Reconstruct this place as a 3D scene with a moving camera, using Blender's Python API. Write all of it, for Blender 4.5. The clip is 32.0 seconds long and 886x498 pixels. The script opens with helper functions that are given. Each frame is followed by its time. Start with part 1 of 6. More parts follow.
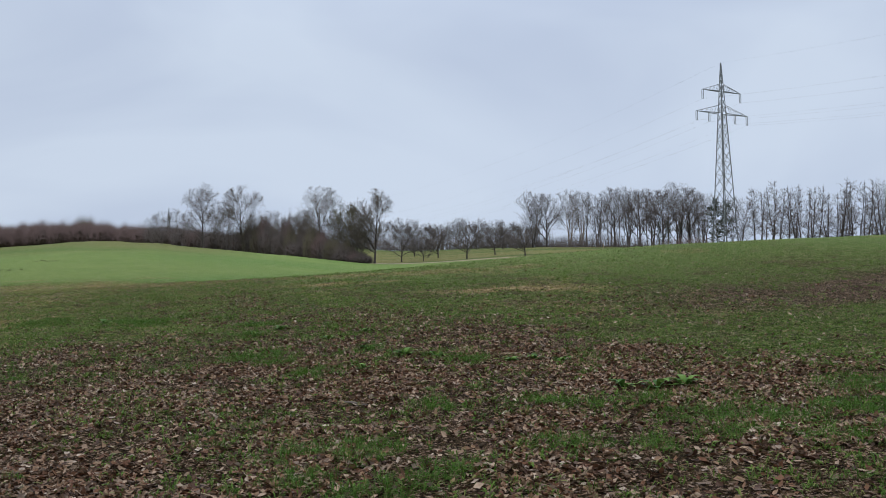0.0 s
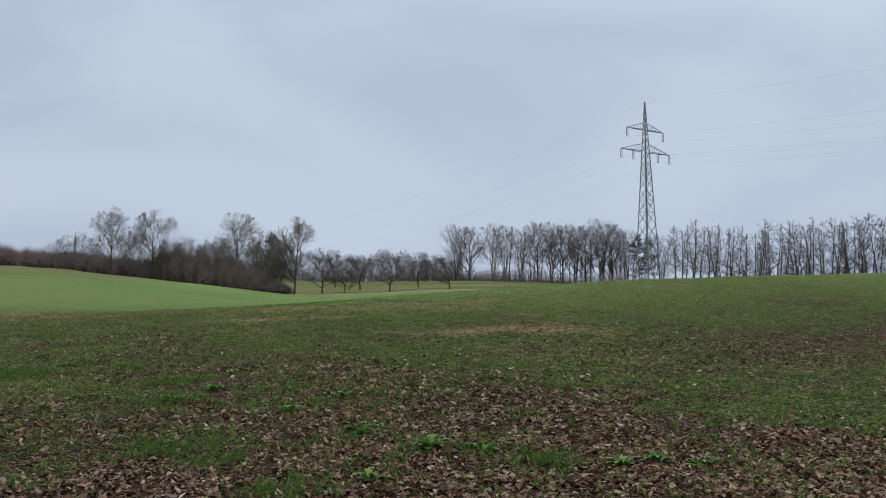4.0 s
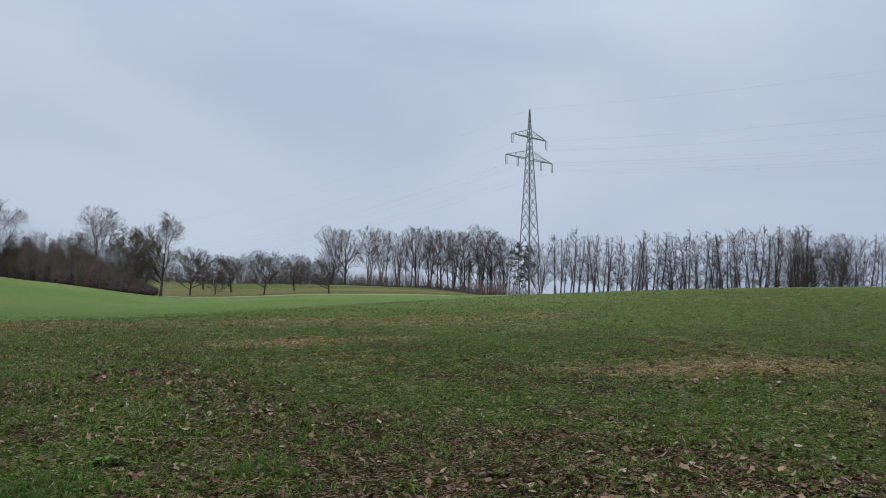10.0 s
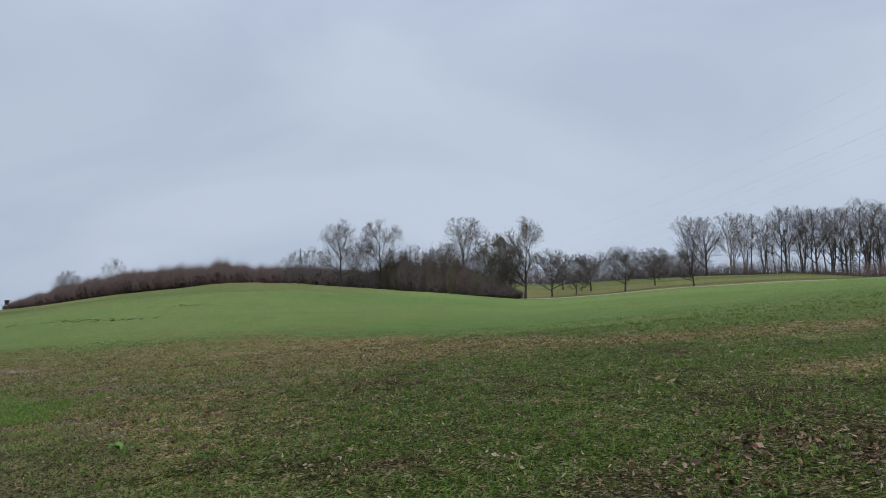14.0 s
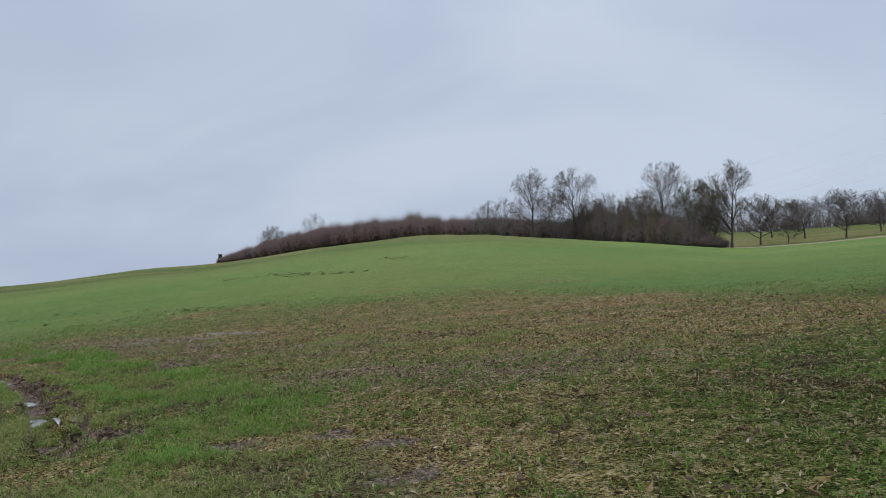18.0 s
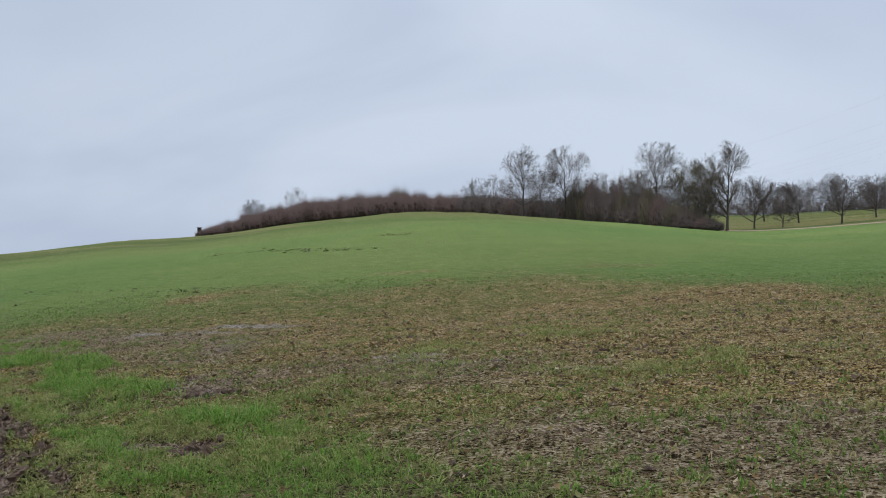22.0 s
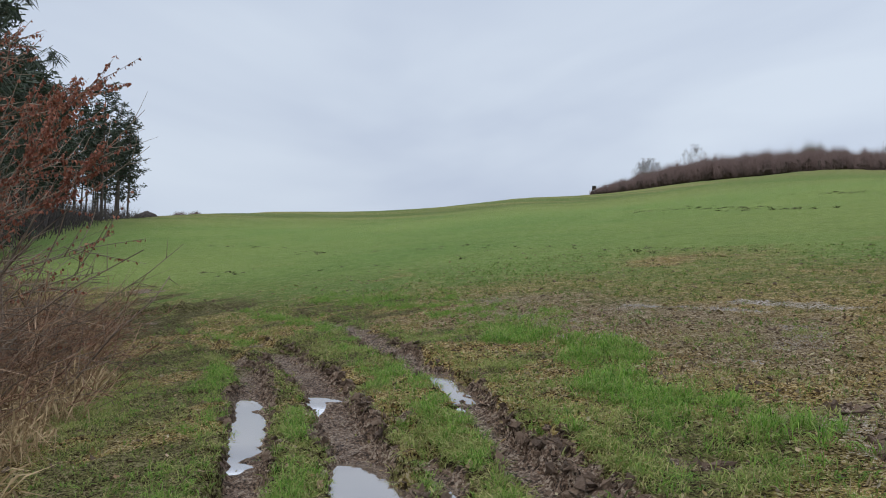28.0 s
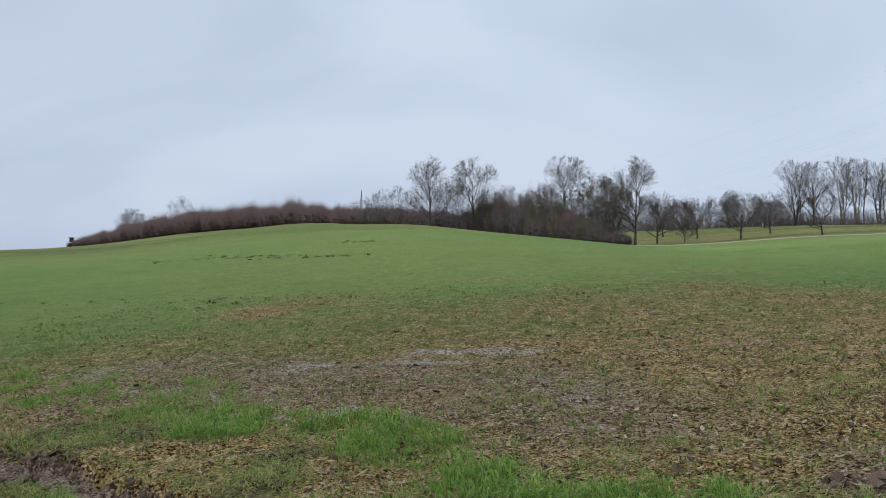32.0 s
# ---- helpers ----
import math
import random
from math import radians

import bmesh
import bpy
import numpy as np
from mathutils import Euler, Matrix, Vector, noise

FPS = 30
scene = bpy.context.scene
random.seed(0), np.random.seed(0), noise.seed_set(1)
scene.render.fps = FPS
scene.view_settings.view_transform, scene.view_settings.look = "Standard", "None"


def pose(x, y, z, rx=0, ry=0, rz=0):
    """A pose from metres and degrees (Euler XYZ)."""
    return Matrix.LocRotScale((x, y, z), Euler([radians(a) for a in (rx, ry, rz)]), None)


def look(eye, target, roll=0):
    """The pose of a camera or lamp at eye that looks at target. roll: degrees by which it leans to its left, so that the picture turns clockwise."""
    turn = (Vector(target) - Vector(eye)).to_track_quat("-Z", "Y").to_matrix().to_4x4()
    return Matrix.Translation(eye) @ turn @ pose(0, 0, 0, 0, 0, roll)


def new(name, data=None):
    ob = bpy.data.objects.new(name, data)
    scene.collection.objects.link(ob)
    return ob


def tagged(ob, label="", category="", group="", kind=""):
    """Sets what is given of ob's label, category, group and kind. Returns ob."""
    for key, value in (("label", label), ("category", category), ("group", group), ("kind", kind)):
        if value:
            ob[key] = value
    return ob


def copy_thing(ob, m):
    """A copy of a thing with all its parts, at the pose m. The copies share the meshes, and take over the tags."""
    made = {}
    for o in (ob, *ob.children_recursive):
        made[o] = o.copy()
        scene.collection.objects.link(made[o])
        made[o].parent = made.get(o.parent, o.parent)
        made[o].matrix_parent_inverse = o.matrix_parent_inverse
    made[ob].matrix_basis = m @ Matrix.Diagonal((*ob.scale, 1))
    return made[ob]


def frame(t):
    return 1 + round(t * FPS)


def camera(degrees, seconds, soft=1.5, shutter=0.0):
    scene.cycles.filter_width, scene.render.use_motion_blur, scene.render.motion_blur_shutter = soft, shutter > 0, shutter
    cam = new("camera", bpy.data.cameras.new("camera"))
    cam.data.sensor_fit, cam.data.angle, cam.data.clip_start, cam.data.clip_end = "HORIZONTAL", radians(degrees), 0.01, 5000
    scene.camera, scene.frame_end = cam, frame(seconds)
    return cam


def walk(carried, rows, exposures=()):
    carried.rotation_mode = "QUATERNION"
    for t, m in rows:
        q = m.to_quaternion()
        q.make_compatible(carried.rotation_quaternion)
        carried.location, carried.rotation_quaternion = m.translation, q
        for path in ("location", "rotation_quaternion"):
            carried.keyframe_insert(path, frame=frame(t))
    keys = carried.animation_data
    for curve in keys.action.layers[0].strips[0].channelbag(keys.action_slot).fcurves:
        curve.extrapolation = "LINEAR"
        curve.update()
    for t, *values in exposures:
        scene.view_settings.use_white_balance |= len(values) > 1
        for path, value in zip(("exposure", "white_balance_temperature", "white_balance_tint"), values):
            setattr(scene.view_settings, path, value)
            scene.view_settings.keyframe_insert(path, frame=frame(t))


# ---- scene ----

cam = camera(55.0, 32.0, soft=1.0)


def eye(x, y, z, yaw, pitch, roll):
    """Camera pose: yaw counter-clockwise from +y, pitch up, roll to the left, in degrees."""
    return pose(x, y, z, 90 + pitch, 0, yaw) @ pose(0, 0, 0, 0, 0, roll)


PATH = [
    (0.0, 0.000, 0.000, 0.000, -0.27, 4.90, 0.01),
    (0.5, 0.014, 0.467, 0.029, -3.28, 7.37, -0.90),
    (1.0, -0.094, 0.963, 0.057, -10.31, 7.65, 0.33),
    (1.5, -0.140, 1.511, 0.075, -11.37, 6.06, 1.59),
    (2.0, -0.223, 2.065, 0.121, -9.17, 4.86, 2.39),
    (2.5, -0.351, 2.638, 0.213, -7.76, 4.49, 1.40),
    (3.0, -0.493, 3.207, 0.277, -6.03, 5.81, 0.28),
    (3.5, -0.767, 3.746, 0.301, -5.62, 7.52, 0.75),
    (4.0, -1.060, 4.304, 0.305, -5.79, 7.12, 0.62),
    (4.5, -1.450, 4.910, 0.330, -3.94, 5.92, 0.56),
    (6.5, -2.677, 7.665, 0.510, -5.64, 8.28, 1.04),
    (7.0, -3.028, 8.191, 0.556, -6.92, 7.29, 0.51),
    (7.5, -3.331, 8.696, 0.617, -8.82, 6.47, -0.90),
    (8.0, -3.634, 9.249, 0.688, -8.24, 6.74, -2.23),
    (8.5, -3.973, 9.786, 0.767, -7.73, 7.89, -1.16),
    (9.0, -4.254, 10.265, 0.806, -8.18, 8.68, -1.79),
    (9.5, -4.535, 10.700, 0.807, -11.53, 8.00, -0.60),
    (10.0, -4.657, 11.182, 0.815, -15.23, 7.56, 0.90),
    (10.5, -4.789, 11.746, 0.876, -10.92, 7.73, 0.89),
    (11.0, -5.001, 12.293, 0.972, -8.65, 8.02, 1.19),
    (11.5, -5.275, 12.815, 1.048, -2.38, 8.27, 0.12),
    (12.0, -5.646, 13.318, 1.092, 3.05, 8.30, -0.50),
    (12.5, -5.963, 13.819, 1.126, 4.04, 7.42, -2.16),
    (13.0, -6.405, 14.271, 1.155, 6.50, 7.53, -1.98),
    (13.5, -6.797, 14.732, 1.186, 6.58, 7.32, -1.77),
    (15.5, -7.864, 16.748, 1.346, 14.31, 7.13, 2.38),
    (16.0, -8.185, 17.174, 1.372, 15.30, 3.47, 1.15),
    (16.5, -8.521, 17.583, 1.415, 18.15, 1.66, 0.31),
    (17.0, -8.908, 17.940, 1.475, 18.75, 1.59, 1.05),
    (17.5, -9.291, 18.300, 1.502, 19.32, 2.83, -0.05),
    (18.0, -9.740, 18.640, 1.512, 20.31, 4.16, -0.60),
    (18.5, -10.149, 19.017, 1.504, 19.07, 4.10, -0.95),
    (19.0, -10.586, 19.445, 1.526, 19.02, 2.73, -1.20),
    (19.5, -11.012, 19.868, 1.578, 18.46, 0.89, 0.11),
    (20.0, -11.426, 20.366, 1.607, 18.95, 0.50, 0.10),
    (20.5, -11.882, 20.837, 1.647, 19.83, 0.37, 1.38),
    (21.0, -12.251, 21.304, 1.699, 18.22, 0.68, 1.63),
    (21.5, -12.713, 21.698, 1.748, 18.87, 2.27, 0.95),
    (22.0, -13.107, 22.052, 1.774, 18.86, 2.66, 0.43),
    (22.5, -13.519, 22.438, 1.825, 19.00, 2.79, -0.20),
    (23.0, -13.941, 22.773, 1.873, 19.88, 2.83, -1.05),
    (23.5, -14.296, 23.144, 1.877, 24.68, 2.79, -0.84),
    (24.0, -14.680, 23.459, 1.841, 32.44, -0.48, 0.68),
    (24.5, -15.028, 23.757, 1.806, 41.32, -5.98, 1.21),
    (25.0, -15.280, 24.030, 1.797, 49.69, -9.07, 1.05),
    (25.5, -15.549, 24.198, 1.801, 51.92, -9.93, 2.34),
    (27.5, -16.657, 24.419, 1.766, 50.83, -0.86, 1.39),
    (28.0, -16.920, 24.421, 1.738, 44.45, -0.75, 2.59),
    (28.5, -17.210, 24.500, 1.681, 38.06, -1.25, 3.84),
    (29.0, -17.611, 24.497, 1.632, 32.58, -0.76, 1.60),
    (29.5, -18.102, 24.448, 1.595, 23.42, -1.34, 0.36),
    (30.0, -18.579, 24.546, 1.583, 21.91, -0.49, 0.18),
    (30.5, -19.064, 24.732, 1.593, 18.07, 0.89, 0.52),
    (31.0, -19.431, 24.978, 1.584, 13.16, 2.33, 0.42),
    (31.5, -19.821, 25.298, 1.594, 12.71, 2.98, 0.59),
    (32.0, -20.204, 25.589, 1.624, 10.61, 3.71, 0.44),
]
EXPOSURES = [(0.0, 0.04, 6500, 10), (0.8, -0.2, 6500, 10), (2.0, -0.06, 6500, 10), (3.0, 0.0, 6500, 10), (4.0, -0.12, 6500, 10), (9.0, -0.17, 6500, 10), (11.0, -0.14, 6500, 10), (12.0, -0.24, 6500, 10), (13.0, -0.15, 6500, 10), (14.0, -0.15, 6500, 10), (16.5, 0.0, 6500, 10), (17.0, 0.12, 6500, 10), (18.0, -0.08, 6500, 10), (19.0, -0.1, 6500, 10), (20.0, 0.1, 6600, 10), (21.0, 0.1, 6600, 10), (23.0, -0.05, 6500, 10), (24.1, -0.1, 6400, 10), (25.0, 0.62, 7800, 13), (25.5, 0.68, 8000, 14), (27.5, 0.25, 6900, 9), (28.5, 0.14, 6700, 10), (29.2, 0.1, 6650, 10), (30.0, 0.25, 6600, 10), (30.6, 0.25, 6600, 10), (31.0, 0.22, 6600, 10), (32.0, 0.07, 6500, 10)]
walk(cam, [(t, eye(*p)) for t, *p in PATH], EXPOSURES)

# ---------------------------------------------------------------- overcast sky
world = bpy.data.worlds.new("overcast_sky")
scene.world = world
world.use_nodes = True
wt = world.node_tree
wt.nodes.clear()
w_out = wt.nodes.new("ShaderNodeOutputWorld")
w_bg = wt.nodes.new("ShaderNodeBackground")
w_bg2 = wt.nodes.new("ShaderNodeBackground")
w_add = wt.nodes.new("ShaderNodeAddShader")
w_sky = wt.nodes.new("ShaderNodeTexSky")
w_sky.sky_type, w_sky.sun_disc = "NISHITA", False
w_sky.sun_elevation, w_sky.sun_rotation = radians(50), radians(200)
w_sky.air_density, w_sky.dust_density = 1.0, 4.0
w_tc = wt.nodes.new("ShaderNodeTexCoord")
w_map = wt.nodes.new("ShaderNodeMapping")
w_map.inputs["Scale"].default_value = (1.0, 1.0, 2.6)
w_n1 = wt.nodes.new("ShaderNodeTexNoise")
w_n1.inputs["Scale"].default_value, w_n1.inputs["Detail"].default_value = 1.7, 4.0
w_n1.inputs["Roughness"].default_value, w_n1.inputs["Distortion"].default_value = 0.45, 0.6
w_ramp = wt.nodes.new("ShaderNodeValToRGB")
w_ramp.color_ramp.elements[0].position, w_ramp.color_ramp.elements[0].color = 0.36, (0.425, 0.50, 0.655, 1)
w_ramp.color_ramp.elements[1].position, w_ramp.color_ramp.elements[1].color = 0.66, (0.57, 0.655, 0.785, 1)
# an overcast dome is brighter overhead than at the skyline
w_sep = wt.nodes.new("ShaderNodeSeparateXYZ")
w_zen = wt.nodes.new("ShaderNodeMapRange")
w_zen.interpolation_type = "SMOOTHSTEP"
for key, value in (("From Min", 0.28), ("From Max", 0.95), ("To Min", 1.0), ("To Max", 2.2)):
    w_zen.inputs[key].default_value = value
wt.links.new(w_tc.outputs["Generated"], w_map.inputs["Vector"])
wt.links.new(w_map.outputs["Vector"], w_n1.inputs["Vector"])
wt.links.new(w_n1.outputs["Fac"], w_ramp.inputs["Fac"])
wt.links.new(w_tc.outputs["Generated"], w_sep.inputs["Vector"])
wt.links.new(w_sep.outputs["Z"], w_zen.inputs["Value"])
wt.links.new(w_ramp.outputs["Color"], w_bg.inputs["Color"])
# and the cloud is a little thicker towards the west
w_west = wt.nodes.new("ShaderNodeMapRange")
w_west.interpolation_type = "SMOOTHSTEP"
for key, value in (("From Min", -1.0), ("From Max", 0.1), ("To Min", 0.95), ("To Max", 1.0)):
    w_west.inputs[key].default_value = value
w_both = wt.nodes.new("ShaderNodeMath")
w_both.operation = "MULTIPLY"
wt.links.new(w_sep.outputs["X"], w_west.inputs["Value"])
wt.links.new(w_zen.outputs["Result"], w_both.inputs[0])
wt.links.new(w_west.outputs["Result"], w_both.inputs[1])
wt.links.new(w_both.outputs["Value"], w_bg.inputs["Strength"])
wt.links.new(w_sky.outputs["Color"], w_bg2.inputs["Color"])
w_bg2.inputs["Strength"].default_value = 0.004
wt.links.new(w_bg.outputs["Background"], w_add.inputs[0])
wt.links.new(w_bg2.outputs["Background"], w_add.inputs[1])
wt.links.new(w_add.outputs["Shader"], w_out.inputs["Surface"])

sun = new("sun", bpy.data.lights.new("sun", "SUN"))
sun.data.energy, sun.data.angle, sun.data.color = 1.1, radians(40), (1.0, 0.97, 0.93)
sun.matrix_world = look((0, 0, 200), (50, 110, 0))

# ---------------------------------------------------------------- materials


def base_material(name, rough=0.9, spec=0.3):
    m = bpy.data.materials.new(name)
    m.use_nodes = True
    b = m.node_tree.nodes["Principled BSDF"]
    b.inputs["Roughness"].default_value = rough
    b.inputs["Specular IOR Level"].default_value = spec
    return m, m.node_tree, b


def noise_node(nt, vec, scale, detail=4.0, rough=0.6):
    n = nt.nodes.new("ShaderNodeTexNoise")
    n.inputs["Scale"].default_value, n.inputs["Detail"].default_value, n.inputs["Roughness"].default_value = scale, detail, rough
    nt.links.new(vec, n.inputs["Vector"])
    return n.outputs["Fac"]


def ramp_node(nt, fac, stops):
    r = nt.nodes.new("ShaderNodeValToRGB")
    e = r.color_ramp.elements
    while len(e) < len(stops):
        e.new(0.5)
    for el, (p, c) in zip(e, stops):
        el.position, el.color = p, (*c, 1)
    nt.links.new(fac, r.inputs["Fac"])
    return r.outputs["Color"]


def mix_node(nt, fac, a, b, kind="MIX"):
    m = nt.nodes.new("ShaderNodeMix")
    m.data_type, m.blend_type = "RGBA", kind
    for sock, v in ((m.inputs[0], fac), (m.inputs[6], a), (m.inputs[7], b)):
        if hasattr(v, "is_linked"):
            nt.links.new(v, sock)
        else:
            sock.default_value = v if isinstance(v, float) else (*v, 1)
    return m.outputs[2]


def math_node(nt, op, a, b=0.0, clamp=False):
    m = nt.nodes.new("ShaderNodeMath")
    m.operation, m.use_clamp = op, clamp
    for sock, v in ((m.inputs[0], a), (m.inputs[1], b)):
        if hasattr(v, "is_linked"):
            nt.links.new(v, sock)
        else:
            sock.default_value = v
    return m.outputs[0]


def bump_node(nt, height, strength, dist):
    b = nt.nodes.new("ShaderNodeBump")
    b.inputs["Strength"].default_value, b.inputs["Distance"].default_value = strength, dist
    nt.links.new(height, b.inputs["Height"])
    return b.outputs["Normal"]


def surface(name, dark, light, scale=4.0, rough=0.9, spec=0.3, bump=0.3, dist=0.02, islands=None, translucent=0.0):
    """Two-tone weathered surface with grain at two scales; islands: colours picked for each loose piece."""
    m, nt, b = base_material(name, rough, spec)
    geo = nt.nodes.new("ShaderNodeNewGeometry")
    tc = nt.nodes.new("ShaderNodeTexCoord")
    coarse = noise_node(nt, tc.outputs["Object"], scale)
    fine = noise_node(nt, tc.outputs["Object"], scale * 9, 3.0)
    both = math_node(nt, "ADD", math_node(nt, "MULTIPLY", coarse, 0.65), math_node(nt, "MULTIPLY", fine, 0.35))
    col = ramp_node(nt, both, ((0.33, dark), (0.67, light)))
    if islands:
        pick = ramp_node(nt, geo.outputs["Random Per Island"], [(i / max(1, len(islands) - 1), c) for i, c in enumerate(islands)])
        col = mix_node(nt, 0.8, col, pick)
    nt.links.new(col, b.inputs["Base Color"])
    nt.links.new(bump_node(nt, both, bump, dist), b.inputs["Normal"])
    if translucent:
        b.inputs["Subsurface Weight"].default_value = 0.0
        tr = nt.nodes.new("ShaderNodeBsdfTranslucent")
        mx = nt.nodes.new("ShaderNodeMixShader")
        mx.inputs[0].default_value = translucent
        nt.links.new(col, tr.inputs["Color"])
        nt.links.new(b.outputs[0], mx.inputs[1])
        nt.links.new(tr.outputs[0], mx.inputs[2])
        nt.links.new(mx.outputs[0], nt.nodes["Material Output"].inputs["Surface"])
    return m


BARK = surface("bark_grey_brown", (0.06, 0.048, 0.038), (0.15, 0.125, 0.10), 3.0, bump=0.6)
TWIG = surface("fine_twig", (0.07, 0.058, 0.049), (0.145, 0.122, 0.10), 2.0)
TWIG_DARK = surface("fine_dark_twig", (0.055, 0.046, 0.04), (0.12, 0.10, 0.088), 2.0)
OLIVE_TWIG = surface("olive_twig", (0.06, 0.052, 0.032), (0.13, 0.115, 0.068), 2.0)
BARK_PALE_BROWN = surface("bark_brown_grey", (0.12, 0.09, 0.066), (0.32, 0.255, 0.19), 3.0, bump=0.4)
BARK_OLIVE = surface("bark_olive", (0.05, 0.045, 0.02), (0.11, 0.10, 0.045), 3.0, bump=0.5)
BARK_DARK = surface("bark_dark", (0.035, 0.028, 0.025), (0.085, 0.07, 0.06), 3.0, bump=0.6)
HEDGE_TWIG = surface("hedge_twig", (0.07, 0.048, 0.043), (0.13, 0.088, 0.078), 6.0, bump=0.1, islands=((0.095, 0.066, 0.059), (0.125, 0.086, 0.076), (0.155, 0.107, 0.094)))
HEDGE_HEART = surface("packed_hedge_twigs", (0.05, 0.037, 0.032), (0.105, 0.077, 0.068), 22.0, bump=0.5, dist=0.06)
RED_TWIG = surface("red_brown_twig", (0.14, 0.07, 0.045), (0.30, 0.17, 0.11), 2.0, islands=((0.04, 0.023, 0.014), (0.22, 0.118, 0.064), (0.31, 0.185, 0.105), (0.08, 0.046, 0.027), (0.42, 0.29, 0.185), (0.21, 0.095, 0.05), (0.05, 0.03, 0.018)))
GREY_TWIG = surface("grey_twig", (0.075, 0.052, 0.036), (0.24, 0.172, 0.12), 3.0, bump=0.3)
BEECH_LEAF = surface("dry_beech_leaf", (0.14, 0.045, 0.02), (0.34, 0.13, 0.06), 6.0, rough=0.6, islands=((0.11, 0.036, 0.025), (0.26, 0.085, 0.054), (0.43, 0.19, 0.12), (0.18, 0.055, 0.036)), translucent=0.25)
NEEDLE = surface("conifer_needles", (0.022, 0.032, 0.022), (0.06, 0.078, 0.05), 0.8, rough=0.7, islands=((0.022, 0.032, 0.022), (0.05, 0.068, 0.042), (0.078, 0.09, 0.06)))
LITTER = surface("dead_leaf", (0.06, 0.035, 0.024), (0.18, 0.115, 0.08), 9.0, rough=0.6, spec=0.18,
                 islands=((0.018, 0.009, 0.005), (0.12, 0.044, 0.02), (0.20, 0.105, 0.05), (0.47, 0.34, 0.23), (0.03, 0.013, 0.007), (0.15, 0.066, 0.03), (0.29, 0.175, 0.095), (0.018, 0.009, 0.005), (0.35, 0.24, 0.15), (0.05, 0.021, 0.011), (0.55, 0.44, 0.33)))
SCRAP = surface("withered_plant", (0.06, 0.045, 0.025), (0.22, 0.17, 0.09), 9.0, rough=0.6, spec=0.2,
                islands=((0.03, 0.018, 0.010), (0.21, 0.145, 0.07), (0.38, 0.285, 0.15), (0.18, 0.19, 0.055), (0.52, 0.43, 0.29), (0.05, 0.03, 0.017), (0.25, 0.25, 0.075), (0.31, 0.185, 0.085), (0.035, 0.02, 0.012), (0.48, 0.375, 0.23)))
CROP = surface("winter_crop_blade", (0.06, 0.095, 0.018), (0.14, 0.175, 0.045), 0.6, rough=0.55, spec=0.12, islands=((0.03, 0.066, 0.009), (0.08, 0.165, 0.02), (0.135, 0.23, 0.034), (0.27, 0.26, 0.085), (0.054, 0.12, 0.014), (0.18, 0.28, 0.052), (0.10, 0.19, 0.025)), translucent=0.35)
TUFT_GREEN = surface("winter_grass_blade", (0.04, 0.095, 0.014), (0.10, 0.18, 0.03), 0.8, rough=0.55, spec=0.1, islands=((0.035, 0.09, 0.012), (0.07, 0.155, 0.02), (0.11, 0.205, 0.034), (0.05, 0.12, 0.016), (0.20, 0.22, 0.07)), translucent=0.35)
LUSH = surface("lush_grass_blade", (0.06, 0.13, 0.02), (0.14, 0.25, 0.05), 0.8, rough=0.55, spec=0.1, islands=((0.045, 0.115, 0.016), (0.15, 0.31, 0.042), (0.25, 0.41, 0.07), (0.36, 0.37, 0.14), (0.085, 0.2, 0.027)), translucent=0.4)
STRAW = surface("straw", (0.22, 0.16, 0.09), (0.42, 0.33, 0.21), 5.0, rough=0.7, islands=((0.15, 0.11, 0.06), (0.28, 0.22, 0.12), (0.40, 0.32, 0.19), (0.13, 0.09, 0.055), (0.22, 0.17, 0.08)))
CLOD = surface("wet_soil_clod", (0.06, 0.04, 0.028), (0.17, 0.12, 0.085), 30.0, rough=0.75, spec=0.25, bump=1.0, dist=0.03, islands=((0.05, 0.031, 0.02), (0.12, 0.077, 0.05), (0.19, 0.127, 0.085), (0.08, 0.05, 0.033)))
DARK_EARTH = surface("dark_earth", (0.025, 0.02, 0.017), (0.06, 0.048, 0.04), 1.5, bump=0.8, dist=0.1)
TURF = surface("trodden_turf_blade", (0.15, 0.175, 0.05), (0.31, 0.30, 0.10), 0.9, rough=0.6, spec=0.08, islands=((0.09, 0.145, 0.03), (0.20, 0.265, 0.065), (0.31, 0.35, 0.10), (0.45, 0.385, 0.185), (0.155, 0.23, 0.052), (0.28, 0.205, 0.105)), translucent=0.35)
DRY_GRASS = surface("dry_grass_blade", (0.28, 0.2, 0.11), (0.5, 0.39, 0.24), 3.0, rough=0.7, spec=0.2, islands=((0.13, 0.075, 0.035), (0.30, 0.20, 0.10), (0.48, 0.36, 0.2), (0.2, 0.12, 0.055)), translucent=0.25)
WEED = surface("weed_leaf", (0.04, 0.09, 0.018), (0.12, 0.21, 0.04), 6.0, rough=0.55, spec=0.15, islands=((0.04, 0.095, 0.018), (0.10, 0.19, 0.03), (0.20, 0.30, 0.06)), translucent=0.2)
STEEL = surface("galvanised_steel", (0.10, 0.11, 0.115), (0.17, 0.18, 0.185), 1.0, rough=0.6, spec=0.4, bump=0.1)
INSUL = surface("insulator_glass", (0.10, 0.115, 0.115), (0.17, 0.18, 0.18), 2.0, rough=0.3, spec=0.5, bump=0.0)
WOOD_OLD = surface("weathered_timber", (0.05, 0.04, 0.03), (0.12, 0.10, 0.08), 3.0, bump=0.5)


